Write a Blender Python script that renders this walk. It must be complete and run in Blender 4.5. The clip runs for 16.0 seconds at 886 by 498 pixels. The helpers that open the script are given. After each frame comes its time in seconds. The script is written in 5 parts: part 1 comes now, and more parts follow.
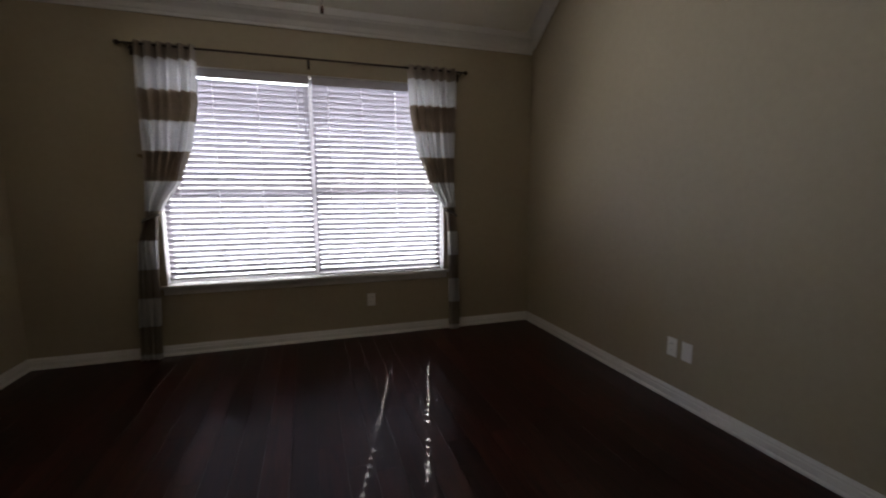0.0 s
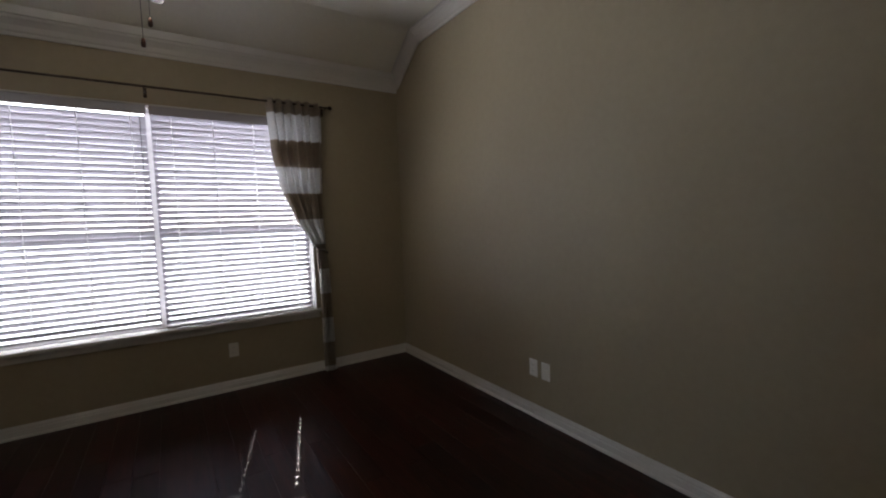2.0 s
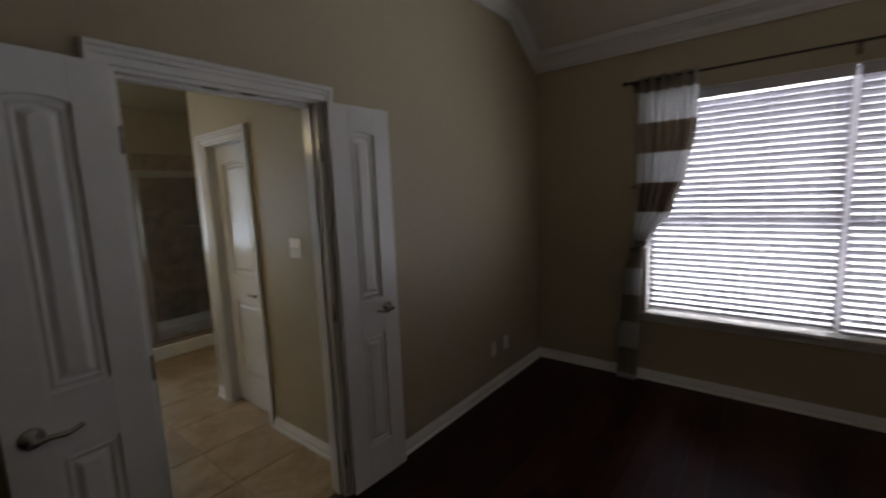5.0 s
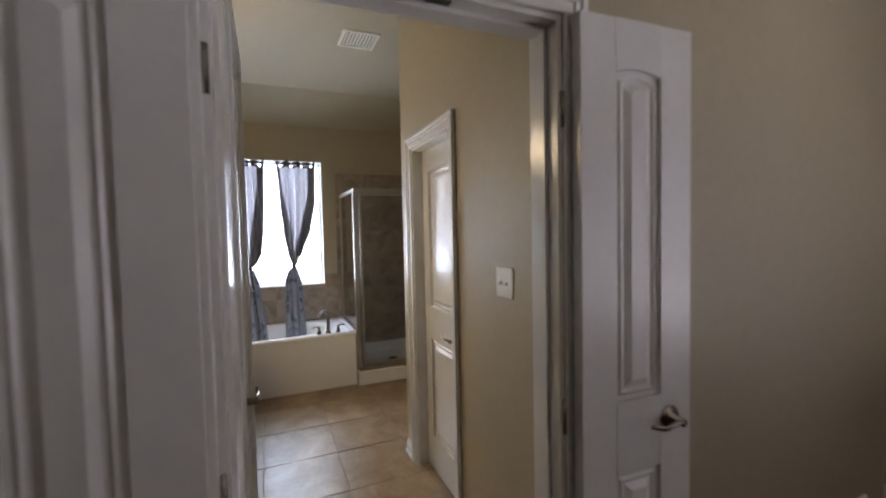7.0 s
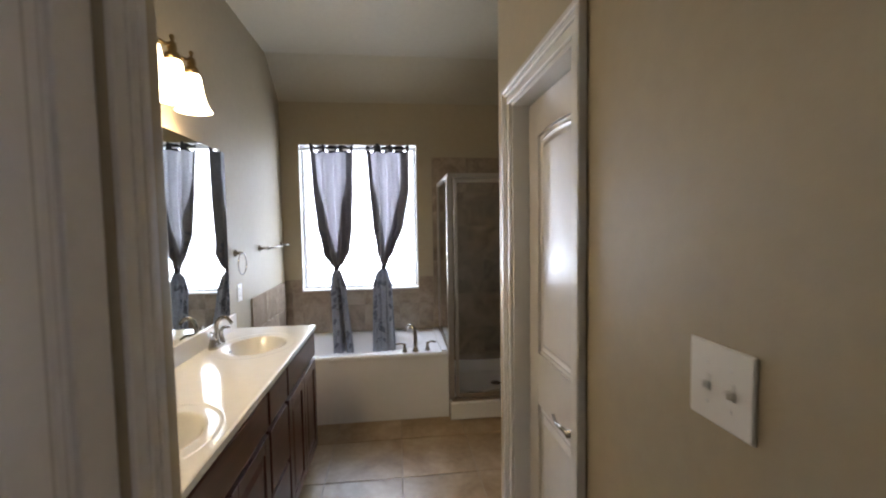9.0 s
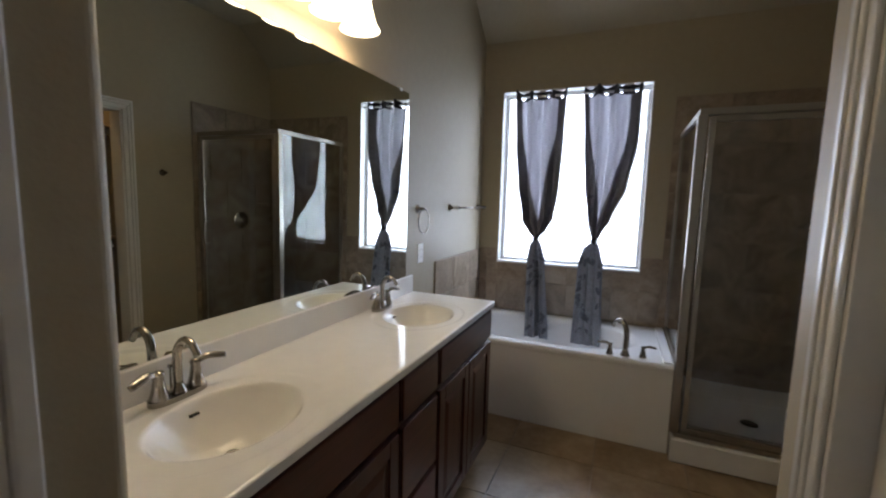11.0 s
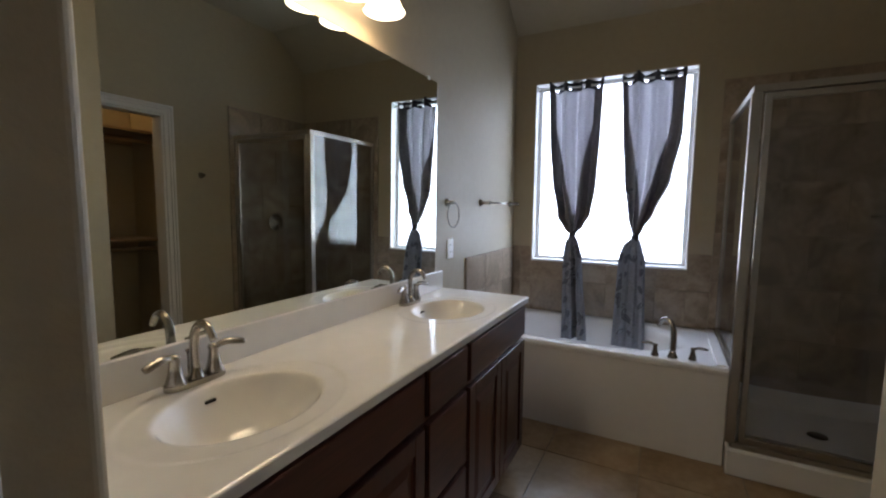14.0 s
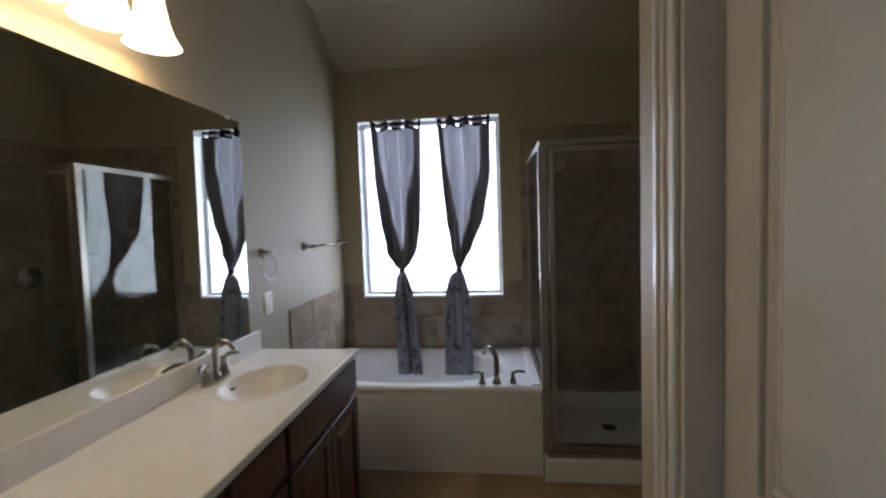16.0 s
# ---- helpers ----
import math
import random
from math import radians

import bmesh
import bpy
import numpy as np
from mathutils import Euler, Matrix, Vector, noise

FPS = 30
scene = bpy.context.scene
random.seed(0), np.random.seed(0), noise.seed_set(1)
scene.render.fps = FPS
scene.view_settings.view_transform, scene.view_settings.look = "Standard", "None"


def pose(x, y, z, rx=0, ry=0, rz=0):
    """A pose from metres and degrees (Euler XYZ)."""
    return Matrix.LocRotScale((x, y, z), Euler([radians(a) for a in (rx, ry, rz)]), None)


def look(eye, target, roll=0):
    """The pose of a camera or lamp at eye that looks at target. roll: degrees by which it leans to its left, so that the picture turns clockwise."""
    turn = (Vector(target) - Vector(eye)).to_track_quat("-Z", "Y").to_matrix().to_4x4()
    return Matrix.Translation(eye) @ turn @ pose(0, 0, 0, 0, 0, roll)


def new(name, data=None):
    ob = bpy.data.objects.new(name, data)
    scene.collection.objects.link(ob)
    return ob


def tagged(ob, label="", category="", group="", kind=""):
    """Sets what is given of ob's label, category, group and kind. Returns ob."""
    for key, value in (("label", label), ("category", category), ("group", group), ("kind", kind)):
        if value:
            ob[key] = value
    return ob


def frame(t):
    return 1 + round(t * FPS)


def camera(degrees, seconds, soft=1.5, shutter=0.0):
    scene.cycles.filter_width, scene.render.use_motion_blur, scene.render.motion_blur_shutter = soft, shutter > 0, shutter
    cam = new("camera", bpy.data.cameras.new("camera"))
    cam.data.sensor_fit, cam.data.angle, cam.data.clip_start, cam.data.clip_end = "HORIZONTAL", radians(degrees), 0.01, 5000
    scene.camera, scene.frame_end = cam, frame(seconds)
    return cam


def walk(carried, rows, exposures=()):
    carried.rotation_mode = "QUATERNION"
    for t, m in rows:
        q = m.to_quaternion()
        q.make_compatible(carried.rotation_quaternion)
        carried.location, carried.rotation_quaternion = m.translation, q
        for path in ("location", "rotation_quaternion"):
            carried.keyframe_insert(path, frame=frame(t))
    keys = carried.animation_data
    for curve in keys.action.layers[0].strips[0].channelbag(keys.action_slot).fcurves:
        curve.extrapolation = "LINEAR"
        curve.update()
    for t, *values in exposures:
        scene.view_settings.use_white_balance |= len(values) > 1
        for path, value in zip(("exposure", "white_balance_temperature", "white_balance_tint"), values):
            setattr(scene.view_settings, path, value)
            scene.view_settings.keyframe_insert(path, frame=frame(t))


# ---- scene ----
cam = camera(93.2, 16.0, soft=2.1, shutter=0.5)
PATH = [
    (0, (2.04, -0.517, 1.263), (2.641, 1.374, 1.018), -0.3),
    (0.5, (2.093, -0.529, 1.248), (2.87, 1.298, 1.006), -1.0),
    (1, (2.132, -0.536, 1.273), (3.031, 1.238, 1.058), -0.9),
    (1.5, (2.148, -0.538, 1.281), (3.15, 1.188, 1.136), -1.2),
    (2, (2.156, -0.546, 1.344), (3.249, 1.124, 1.207), -2.0),
    (2.5, (2.158, -0.534, 1.401), (3.195, 1.169, 1.239), -2.6),
    (3, (2.133, -0.546, 1.455), (2.935, 1.282, 1.337), -3.8),
    (3.5, (2.041, -0.521, 1.501), (2.446, 1.435, 1.416), -4.9),
    (4, (1.915, -0.498, 1.6), (1.711, 1.487, 1.493), -5.3),
    (4.5, (1.844, -0.438, 1.635), (1.013, 1.37, 1.439), -4.4),
    (5, (1.739, -0.351, 1.596), (0.502, 1.198, 1.336), -2.4),
    (5.2, (1.678, -0.327, 1.565), (0.318, 1.119, 1.322), -1.4),
    (7.3, (0.728, 0.3, 1.516), (-1.143, 0.996, 1.394), -1.5),
    (7.5, (0.627, 0.355, 1.525), (-1.262, 0.993, 1.368), -1.4),
    (8, (0.435, 0.475, 1.541), (-1.51, 0.922, 1.407), 1.1),
    (8.5, (0.227, 0.563, 1.537), (-1.747, 0.863, 1.418), 0.4),
    (9, (0.017, 0.595, 1.551), (-1.967, 0.821, 1.438), -0.9),
    (9.5, (-0.184, 0.675, 1.519), (-2.18, 0.631, 1.404), 0.1),
    (10, (-0.375, 0.671, 1.508), (-2.337, 0.303, 1.379), -1.3),
    (10.2, (-0.432, 0.671, 1.504), (-2.364, 0.186, 1.33), -0.0),
    (12.3, (-0.8, 0.687, 1.353), (-2.529, -0.296, 1.143), -0.1),
    (12.5, (-0.799, 0.697, 1.36), (-2.52, -0.3, 1.148), 0.0),
    (13, (-0.781, 0.69, 1.348), (-2.497, -0.318, 1.15), 0.1),
    (13.5, (-0.75, 0.675, 1.351), (-2.488, -0.295, 1.152), 0.0),
    (14, (-0.715, 0.661, 1.361), (-2.475, -0.267, 1.164), 0.5),
    (14.5, (-0.678, 0.612, 1.43), (-2.512, -0.172, 1.286), 0.8),
    (15, (-0.645, 0.58, 1.496), (-2.554, -0.011, 1.42), 0.8),
    (15.5, (-0.703, 0.623, 1.518), (-2.669, 0.259, 1.454), -0.5),
    (16, (-0.832, 0.719, 1.501), (-2.817, 0.497, 1.387), -1.9),
]
walk(cam, [(t, look(eye, target, roll)) for t, eye, target, roll in PATH], exposures=[
    (0.0, 0.13, 6450, 12), (3.5, 0.07, 6430, 11), (5.2, -0.40, 6400, 12), (7.3, 0.60, 6550, 19), (9.0, 0.45, 6650, 19),
    (10.2, -0.10, 6450, 18), (12.3, -0.33, 6250, 19), (15.0, -0.37, 6250, 19), (16.0, -0.50, 6300, 20)])

# ---------------------------------------------------------------- world and light
world = bpy.data.worlds.new("sky")
scene.world = world
world.use_nodes = True
wn = world.node_tree
sky = wn.nodes.new("ShaderNodeTexSky")
sky.sky_type, sky.sun_disc = "NISHITA", False
sky.sun_elevation, sky.sun_rotation = radians(35), radians(15.5)
wn.links.new(sky.outputs[0], wn.nodes["Background"].inputs[0])
wn.nodes["Background"].inputs[1].default_value = 0.12

sun = new("sun", bpy.data.lights.new("sun", "SUN"))
sun.data.energy, sun.data.angle, sun.data.color = 5.0, radians(0.4), (1.0, 0.95, 0.88)
sun.matrix_world = look((2.1 + 0.27 * 8, 3.3 + 0.963 * 8, 5.6), (2.1, 3.3, 0.0))


def area(name, x, y, z, rx, rz, w, h, watts, colour):
    ob = new(name, bpy.data.lights.new(name, "AREA"))
    ob.data.shape, ob.data.size, ob.data.size_y = "RECTANGLE", w, h
    ob.data.energy, ob.data.color = watts, colour
    ob.matrix_world = pose(x, y, z, rx, 0, rz)
    return ob


def glow(name, x, y, z, watts, r, colour):
    ob = new(name, bpy.data.lights.new(name, "POINT"))
    ob.data.energy, ob.data.shadow_soft_size, ob.data.color = watts, r, colour
    ob.location = (x, y, z)
    return ob


# daylight in the two window openings
area("bedroom_window_daylight", 2.095, 3.62, 1.42, -90, 0, 2.6, 2.0, 92, (0.91, 0.92, 1.0))
area("bath_window_daylight", -4.216, 0.2625, 1.635, 90, -90, 1.08, 1.36, 44, (0.74, 0.87, 1.0))

# added upward lamp that stands in for sunlit-ground bounce between the slats
area("ground_bounce_fill", 2.095, 4.0, 0.32, 180, 0, 2.8, 1.0, 30, (1.0, 0.98, 0.93))

# ---------------------------------------------------------------- materials


def mat(name, base, rough=0.5, metal=0.0, vary=0.12, scale=3.0, grain=60.0, bump=0.1, bumpscale=None, coat=0.0, spread=0.0):
    """A surface with broad and fine colour variation and fine relief."""
    m = bpy.data.materials.new(name)
    m.use_nodes = True
    nt = m.node_tree
    b = nt.nodes["Principled BSDF"]
    b.inputs["Roughness"].default_value, b.inputs["Metallic"].default_value = rough, metal
    b.inputs["Coat Weight"].default_value = coat
    tc = nt.nodes.new("ShaderNodeTexCoord")
    n1, n2 = nt.nodes.new("ShaderNodeTexNoise"), nt.nodes.new("ShaderNodeTexNoise")
    n1.inputs["Scale"].default_value, n1.inputs["Detail"].default_value = scale, 4
    n2.inputs["Scale"].default_value, n2.inputs["Detail"].default_value = grain, 3
    for n in (n1, n2):
        nt.links.new(tc.outputs["Object"], n.inputs["Vector"])
    add = nt.nodes.new("ShaderNodeMath")
    add.operation = "ADD"
    nt.links.new(n1.outputs[0], add.inputs[0])
    nt.links.new(n2.outputs[0], add.inputs[1])
    ramp = nt.nodes.new("ShaderNodeMapRange")
    ramp.inputs["From Min"].default_value, ramp.inputs["From Max"].default_value = 0.6, 1.4
    ramp.inputs["To Min"].default_value, ramp.inputs["To Max"].default_value = 1 - vary, 1 + vary
    nt.links.new(add.outputs[0], ramp.inputs["Value"])
    value = ramp.outputs[0]
    if spread:
        info = nt.nodes.new("ShaderNodeObjectInfo")
        mr = nt.nodes.new("ShaderNodeMapRange")
        mr.inputs["To Min"].default_value, mr.inputs["To Max"].default_value = 1 - spread, 1 + spread
        nt.links.new(info.outputs["Random"], mr.inputs["Value"])
        mul = nt.nodes.new("ShaderNodeMath")
        mul.operation = "MULTIPLY"
        nt.links.new(value, mul.inputs[0])
        nt.links.new(mr.outputs[0], mul.inputs[1])
        value = mul.outputs[0]
    mixc = nt.nodes.new("ShaderNodeVectorMath")
    mixc.operation = "SCALE"
    mixc.inputs[0].default_value = base
    nt.links.new(value, mixc.inputs["Scale"])
    nt.links.new(mixc.outputs[0], b.inputs["Base Color"])
    if bump:
        bn = nt.nodes.new("ShaderNodeBump")
        bn.inputs["Strength"].default_value, bn.inputs["Distance"].default_value = bump, 0.004
        n3 = nt.nodes.new("ShaderNodeTexNoise")
        n3.inputs["Scale"].default_value, n3.inputs["Detail"].default_value = bumpscale or grain, 4
        nt.links.new(tc.outputs["Object"], n3.inputs["Vector"])
        nt.links.new(n3.outputs[0], bn.inputs["Height"])
        nt.links.new(bn.outputs[0], b.inputs["Normal"])
    return m


def wood(name, dark, light, rough, axis, coat=0.0, spread=0.3, bump=0.08, spec=0.5):
    """Wood with long grain along one axis (0 x, 1 y, 2 z)."""
    m = bpy.data.materials.new(name)
    m.use_nodes = True
    nt = m.node_tree
    b = nt.nodes["Principled BSDF"]
    b.inputs["Roughness"].default_value, b.inputs["Coat Weight"].default_value = rough, coat
    b.inputs["Coat Roughness"].default_value, b.inputs["Specular IOR Level"].default_value = 0.12, spec
    tc, mp = nt.nodes.new("ShaderNodeTexCoord"), nt.nodes.new("ShaderNodeMapping")
    sc = [14.0, 14.0, 14.0]
    sc[axis] = 1.1
    mp.inputs["Scale"].default_value = sc
    info = nt.nodes.new("ShaderNodeObjectInfo")
    off = nt.nodes.new("ShaderNodeMath")
    off.operation = "MULTIPLY"
    off.inputs[1].default_value = 37.0
    nt.links.new(info.outputs["Random"], off.inputs[0])
    nt.links.new(off.outputs[0], mp.inputs["Location"])
    nt.links.new(tc.outputs["Object"], mp.inputs["Vector"])
    n1, n2 = nt.nodes.new("ShaderNodeTexNoise"), nt.nodes.new("ShaderNodeTexNoise")
    n1.inputs["Scale"].default_value, n1.inputs["Detail"].default_value, n1.inputs["Distortion"].default_value = 1.2, 5, 1.5
    n2.inputs["Scale"].default_value, n2.inputs["Detail"].default_value = 9.0, 4
    for n in (n1, n2):
        nt.links.new(mp.outputs[0], n.inputs["Vector"])
    r = nt.nodes.new("ShaderNodeValToRGB")
    r.color_ramp.elements[0].position, r.color_ramp.elements[1].position = 0.32, 0.72
    r.color_ramp.elements[0].color, r.color_ramp.elements[1].color = (*dark, 1), (*light, 1)
    ad = nt.nodes.new("ShaderNodeMix")
    ad.inputs[0].default_value = 0.35
    nt.links.new(n1.outputs[0], ad.inputs[2])
    nt.links.new(n2.outputs[0], ad.inputs[3])
    nt.links.new(ad.outputs[0], r.inputs[0])
    mr = nt.nodes.new("ShaderNodeMapRange")
    mr.inputs["To Min"].default_value, mr.inputs["To Max"].default_value = 1 - spread, 1 + spread
    nt.links.new(info.outputs["Random"], mr.inputs["Value"])
    sv = nt.nodes.new("ShaderNodeVectorMath")
    sv.operation = "SCALE"
    nt.links.new(r.outputs[0], sv.inputs[0])
    nt.links.new(mr.outputs[0], sv.inputs["Scale"])
    nt.links.new(sv.outputs[0], b.inputs["Base Color"])
    bn = nt.nodes.new("ShaderNodeBump")
    bn.inputs["Strength"].default_value, bn.inputs["Distance"].default_value = bump, 0.003
    nt.links.new(n2.outputs[0], bn.inputs["Height"])
    nt.links.new(bn.outputs[0], b.inputs["Normal"])
    return m


def stone(name, dark, light, scale, rough, spread=0.12, bump=0.15):
    """Mottled ceramic that imitates travertine."""
    m = bpy.data.materials.new(name)
    m.use_nodes = True
    nt = m.node_tree
    b = nt.nodes["Principled BSDF"]
    b.inputs["Roughness"].default_value = rough
    tc, info = nt.nodes.new("ShaderNodeTexCoord"), nt.nodes.new("ShaderNodeObjectInfo")
    off = nt.nodes.new("ShaderNodeVectorMath")
    off.operation = "ADD"
    k = nt.nodes.new("ShaderNodeMath")
    k.operation = "MULTIPLY"
    k.inputs[1].default_value = 53.0
    nt.links.new(info.outputs["Random"], k.inputs[0])
    nt.links.new(tc.outputs["Object"], off.inputs[0])
    nt.links.new(k.outputs[0], off.inputs[1])
    n1, n2 = nt.nodes.new("ShaderNodeTexNoise"), nt.nodes.new("ShaderNodeTexNoise")
    n1.inputs["Scale"].default_value, n1.inputs["Detail"].default_value, n1.inputs["Distortion"].default_value = scale, 7, 1.2
    n2.inputs["Scale"].default_value, n2.inputs["Detail"].default_value = scale * 9, 5
    for n in (n1, n2):
        nt.links.new(off.outputs[0], n.inputs["Vector"])
    ad = nt.nodes.new("ShaderNodeMix")
    ad.inputs[0].default_value = 0.25
    nt.links.new(n1.outputs[0], ad.inputs[2])
    nt.links.new(n2.outputs[0], ad.inputs[3])
    r = nt.nodes.new("ShaderNodeValToRGB")
    r.color_ramp.elements[0].position, r.color_ramp.elements[1].position = 0.33, 0.68
    r.color_ramp.elements[0].color, r.color_ramp.elements[1].color = (*dark, 1), (*light, 1)
    nt.links.new(ad.outputs[0], r.inputs[0])
    mr = nt.nodes.new("ShaderNodeMapRange")
    mr.inputs["To Min"].default_value, mr.inputs["To Max"].default_value = 1 - spread, 1 + spread
    nt.links.new(info.outputs["Random"], mr.inputs["Value"])
    sv = nt.nodes.new("ShaderNodeVectorMath")
    sv.operation = "SCALE"
    nt.links.new(r.outputs[0], sv.inputs[0])
    nt.links.new(mr.outputs[0], sv.inputs["Scale"])
    nt.links.new(sv.outputs[0], b.inputs["Base Color"])
    bn = nt.nodes.new("ShaderNodeBump")
    bn.inputs["Strength"].default_value, bn.inputs["Distance"].default_value = bump, 0.003
    nt.links.new(n2.outputs[0], bn.inputs["Height"])
    nt.links.new(bn.outputs[0], b.inputs["Normal"])
    return m


def cloth(name, through_light):
    """Empty cloth material: returns material, its tree, the colour sockets of its two lobes."""
    m = bpy.data.materials.new(name)
    m.use_nodes = True
    nt = m.node_tree
    b = nt.nodes["Principled BSDF"]
    b.inputs["Roughness"].default_value = 0.9
    b.inputs["Sheen Weight"].default_value = 0.2
    tr, mx = nt.nodes.new("ShaderNodeBsdfTranslucent"), nt.nodes.new("ShaderNodeMixShader")
    mx.inputs[0].default_value = through_light
    nt.links.new(b.outputs[0], mx.inputs[1])
    nt.links.new(tr.outputs[0], mx.inputs[2])
    nt.links.new(mx.outputs[0], nt.nodes["Material Output"].inputs[0])
    wv = nt.nodes.new("ShaderNodeTexNoise")
    wv.inputs["Scale"].default_value = 700
    bn = nt.nodes.new("ShaderNodeBump")
    bn.inputs["Strength"].default_value, bn.inputs["Distance"].default_value = 0.25, 0.001
    nt.links.new(wv.outputs[0], bn.inputs["Height"])
    nt.links.new(bn.outputs[0], b.inputs["Normal"])
    return m, nt, (b.inputs["Base Color"], tr.inputs[0])


def striped_cloth():
    m, nt, sockets = cloth("striped linen", 0.5)
    tc, sep = nt.nodes.new("ShaderNodeTexCoord"), nt.nodes.new("ShaderNodeSeparateXYZ")
    nt.links.new(tc.outputs["Object"], sep.inputs[0])
    a = nt.nodes.new("ShaderNodeMath")
    a.operation = "MULTIPLY_ADD"
    a.inputs[1].default_value, a.inputs[2].default_value = 1 / 0.444, -2.06 / 0.444 + 20
    nt.links.new(sep.outputs[2], a.inputs[0])
    f = nt.nodes.new("ShaderNodeMath")
    f.operation = "FRACT"
    nt.links.new(a.outputs[0], f.inputs[0])
    g = nt.nodes.new("ShaderNodeMath")
    g.operation = "LESS_THAN"
    g.inputs[1].default_value = 0.5
    nt.links.new(f.outputs[0], g.inputs[0])
    nz = nt.nodes.new("ShaderNodeTexNoise")
    nz.inputs["Scale"].default_value, nz.inputs["Detail"].default_value = 90, 3
    nt.links.new(tc.outputs["Object"], nz.inputs["Vector"])
    mx = nt.nodes.new("ShaderNodeMix")
    mx.data_type = "RGBA"
    mx.inputs[6].default_value, mx.inputs[7].default_value = (0.35, 0.295, 0.235, 1), (0.76, 0.76, 0.76, 1)
    nt.links.new(g.outputs[0], mx.inputs[0])
    mr = nt.nodes.new("ShaderNodeMapRange")
    mr.inputs["From Min"].default_value, mr.inputs["From Max"].default_value = 0.3, 0.7
    mr.inputs["To Min"].default_value, mr.inputs["To Max"].default_value = 0.85, 1.1
    nt.links.new(nz.outputs[0], mr.inputs["Value"])
    sv = nt.nodes.new("ShaderNodeVectorMath")
    sv.operation = "SCALE"
    nt.links.new(mx.outputs[2], sv.inputs[0])
    nt.links.new(mr.outputs[0], sv.inputs["Scale"])
    for s in sockets:
        nt.links.new(sv.outputs[0], s)
    return m


def plain_cloth(name, c, thr, vary=0.12):
    m, nt, sockets = cloth(name, thr)
    tc, nz = nt.nodes.new("ShaderNodeTexCoord"), nt.nodes.new("ShaderNodeTexNoise")
    nz.inputs["Scale"].default_value, nz.inputs["Detail"].default_value = 40, 4
    nt.links.new(tc.outputs["Object"], nz.inputs["Vector"])
    mr = nt.nodes.new("ShaderNodeMapRange")
    mr.inputs["From Min"].default_value, mr.inputs["From Max"].default_value = 0.3, 0.7
    mr.inputs["To Min"].default_value, mr.inputs["To Max"].default_value = 1 - vary, 1 + vary
    nt.links.new(nz.outputs[0], mr.inputs["Value"])
    sv = nt.nodes.new("ShaderNodeVectorMath")
    sv.operation = "SCALE"
    sv.inputs[0].default_value = c
    nt.links.new(mr.outputs[0], sv.inputs["Scale"])
    for s in sockets:
        nt.links.new(sv.outputs[0], s)
    return m


def glass(name, colour=(1, 1, 1), rough=0.0):
    m = bpy.data.materials.new(name)
    m.use_nodes = True
    b = m.node_tree.nodes["Principled BSDF"]
    b.inputs["Base Color"].default_value = (*colour, 1)
    b.inputs["Transmission Weight"].default_value, b.inputs["Roughness"].default_value, b.inputs["IOR"].default_value = 1.0, rough, 1.45
    return m


def shining(name, colour, strength, base=(0.9, 0.88, 0.82)):
    """Lit opal glass of a lamp."""
    m = bpy.data.materials.new(name)
    m.use_nodes = True
    b = m.node_tree.nodes["Principled BSDF"]
    b.inputs["Base Color"].default_value, b.inputs["Roughness"].default_value = (*base, 1), 0.3
    b.inputs["Emission Color"].default_value, b.inputs["Emission Strength"].default_value = (*colour, 1), strength
    return m


PAINT = mat("beige wall paint", (0.38, 0.322, 0.222), 0.55, vary=0.05, scale=1.2, grain=25, bump=0.14, bumpscale=110)
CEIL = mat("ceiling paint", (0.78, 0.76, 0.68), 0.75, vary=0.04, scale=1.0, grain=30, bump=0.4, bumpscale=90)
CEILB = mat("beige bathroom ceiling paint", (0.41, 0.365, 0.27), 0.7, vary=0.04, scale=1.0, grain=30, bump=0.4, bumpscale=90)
TRIM = mat("white gloss trim paint", (0.70, 0.69, 0.67), 0.22, vary=0.03, scale=4, grain=50, bump=0.05)
DOORP = mat("white door paint", (0.67, 0.66, 0.65), 0.2, vary=0.03, scale=3, grain=40, bump=0.05, bumpscale=140)
FLOORWOOD = wood("dark mahogany floor", (0.009, 0.0028, 0.0024), (0.05, 0.0115, 0.008), 0.34, 1, coat=0.0, spread=0.4, spec=0.28)
SEAM = mat("floor seam", (0.008, 0.004, 0.003), 0.7)
CHERRY = wood("dark cherry cabinet", (0.045, 0.014, 0.010), (0.11, 0.034, 0.022), 0.32, 2, coat=0.2, spread=0.12)
CHERRYX = wood("dark cherry cabinet rail", (0.045, 0.014, 0.010), (0.11, 0.034, 0.022), 0.32, 0, coat=0.2, spread=0.12)
TILEF = stone("travertine floor tile", (0.21, 0.14, 0.073), (0.41, 0.31, 0.20), 3.2, 0.32)
TILEW = stone("travertine wall tile", (0.20, 0.152, 0.11), (0.40, 0.33, 0.255), 4.5, 0.15, spread=0.09)
GROUT = mat("grout", (0.30, 0.25, 0.19), 0.9, vary=0.15, grain=120, bump=0.3)
MARBLE = mat("cream cultured marble", (0.79, 0.78, 0.75), 0.10, vary=0.03, scale=5, grain=20, bump=0.0, coat=0.0)
ACRYL = mat("white acrylic", (0.80, 0.81, 0.83), 0.14, vary=0.02, scale=3, grain=20, bump=0.0, coat=0.3)
NICKEL = mat("brushed nickel", (0.38, 0.355, 0.32), 0.24, 1.0, vary=0.06, grain=200, bump=0.05, bumpscale=400)
ALU = mat("satin aluminium", (0.40, 0.36, 0.31), 0.3, 1.0, vary=0.05, grain=150, bump=0.04, bumpscale=300)
BRASS = mat("antique brass", (0.27, 0.20, 0.10), 0.3, 1.0, vary=0.1, grain=80)
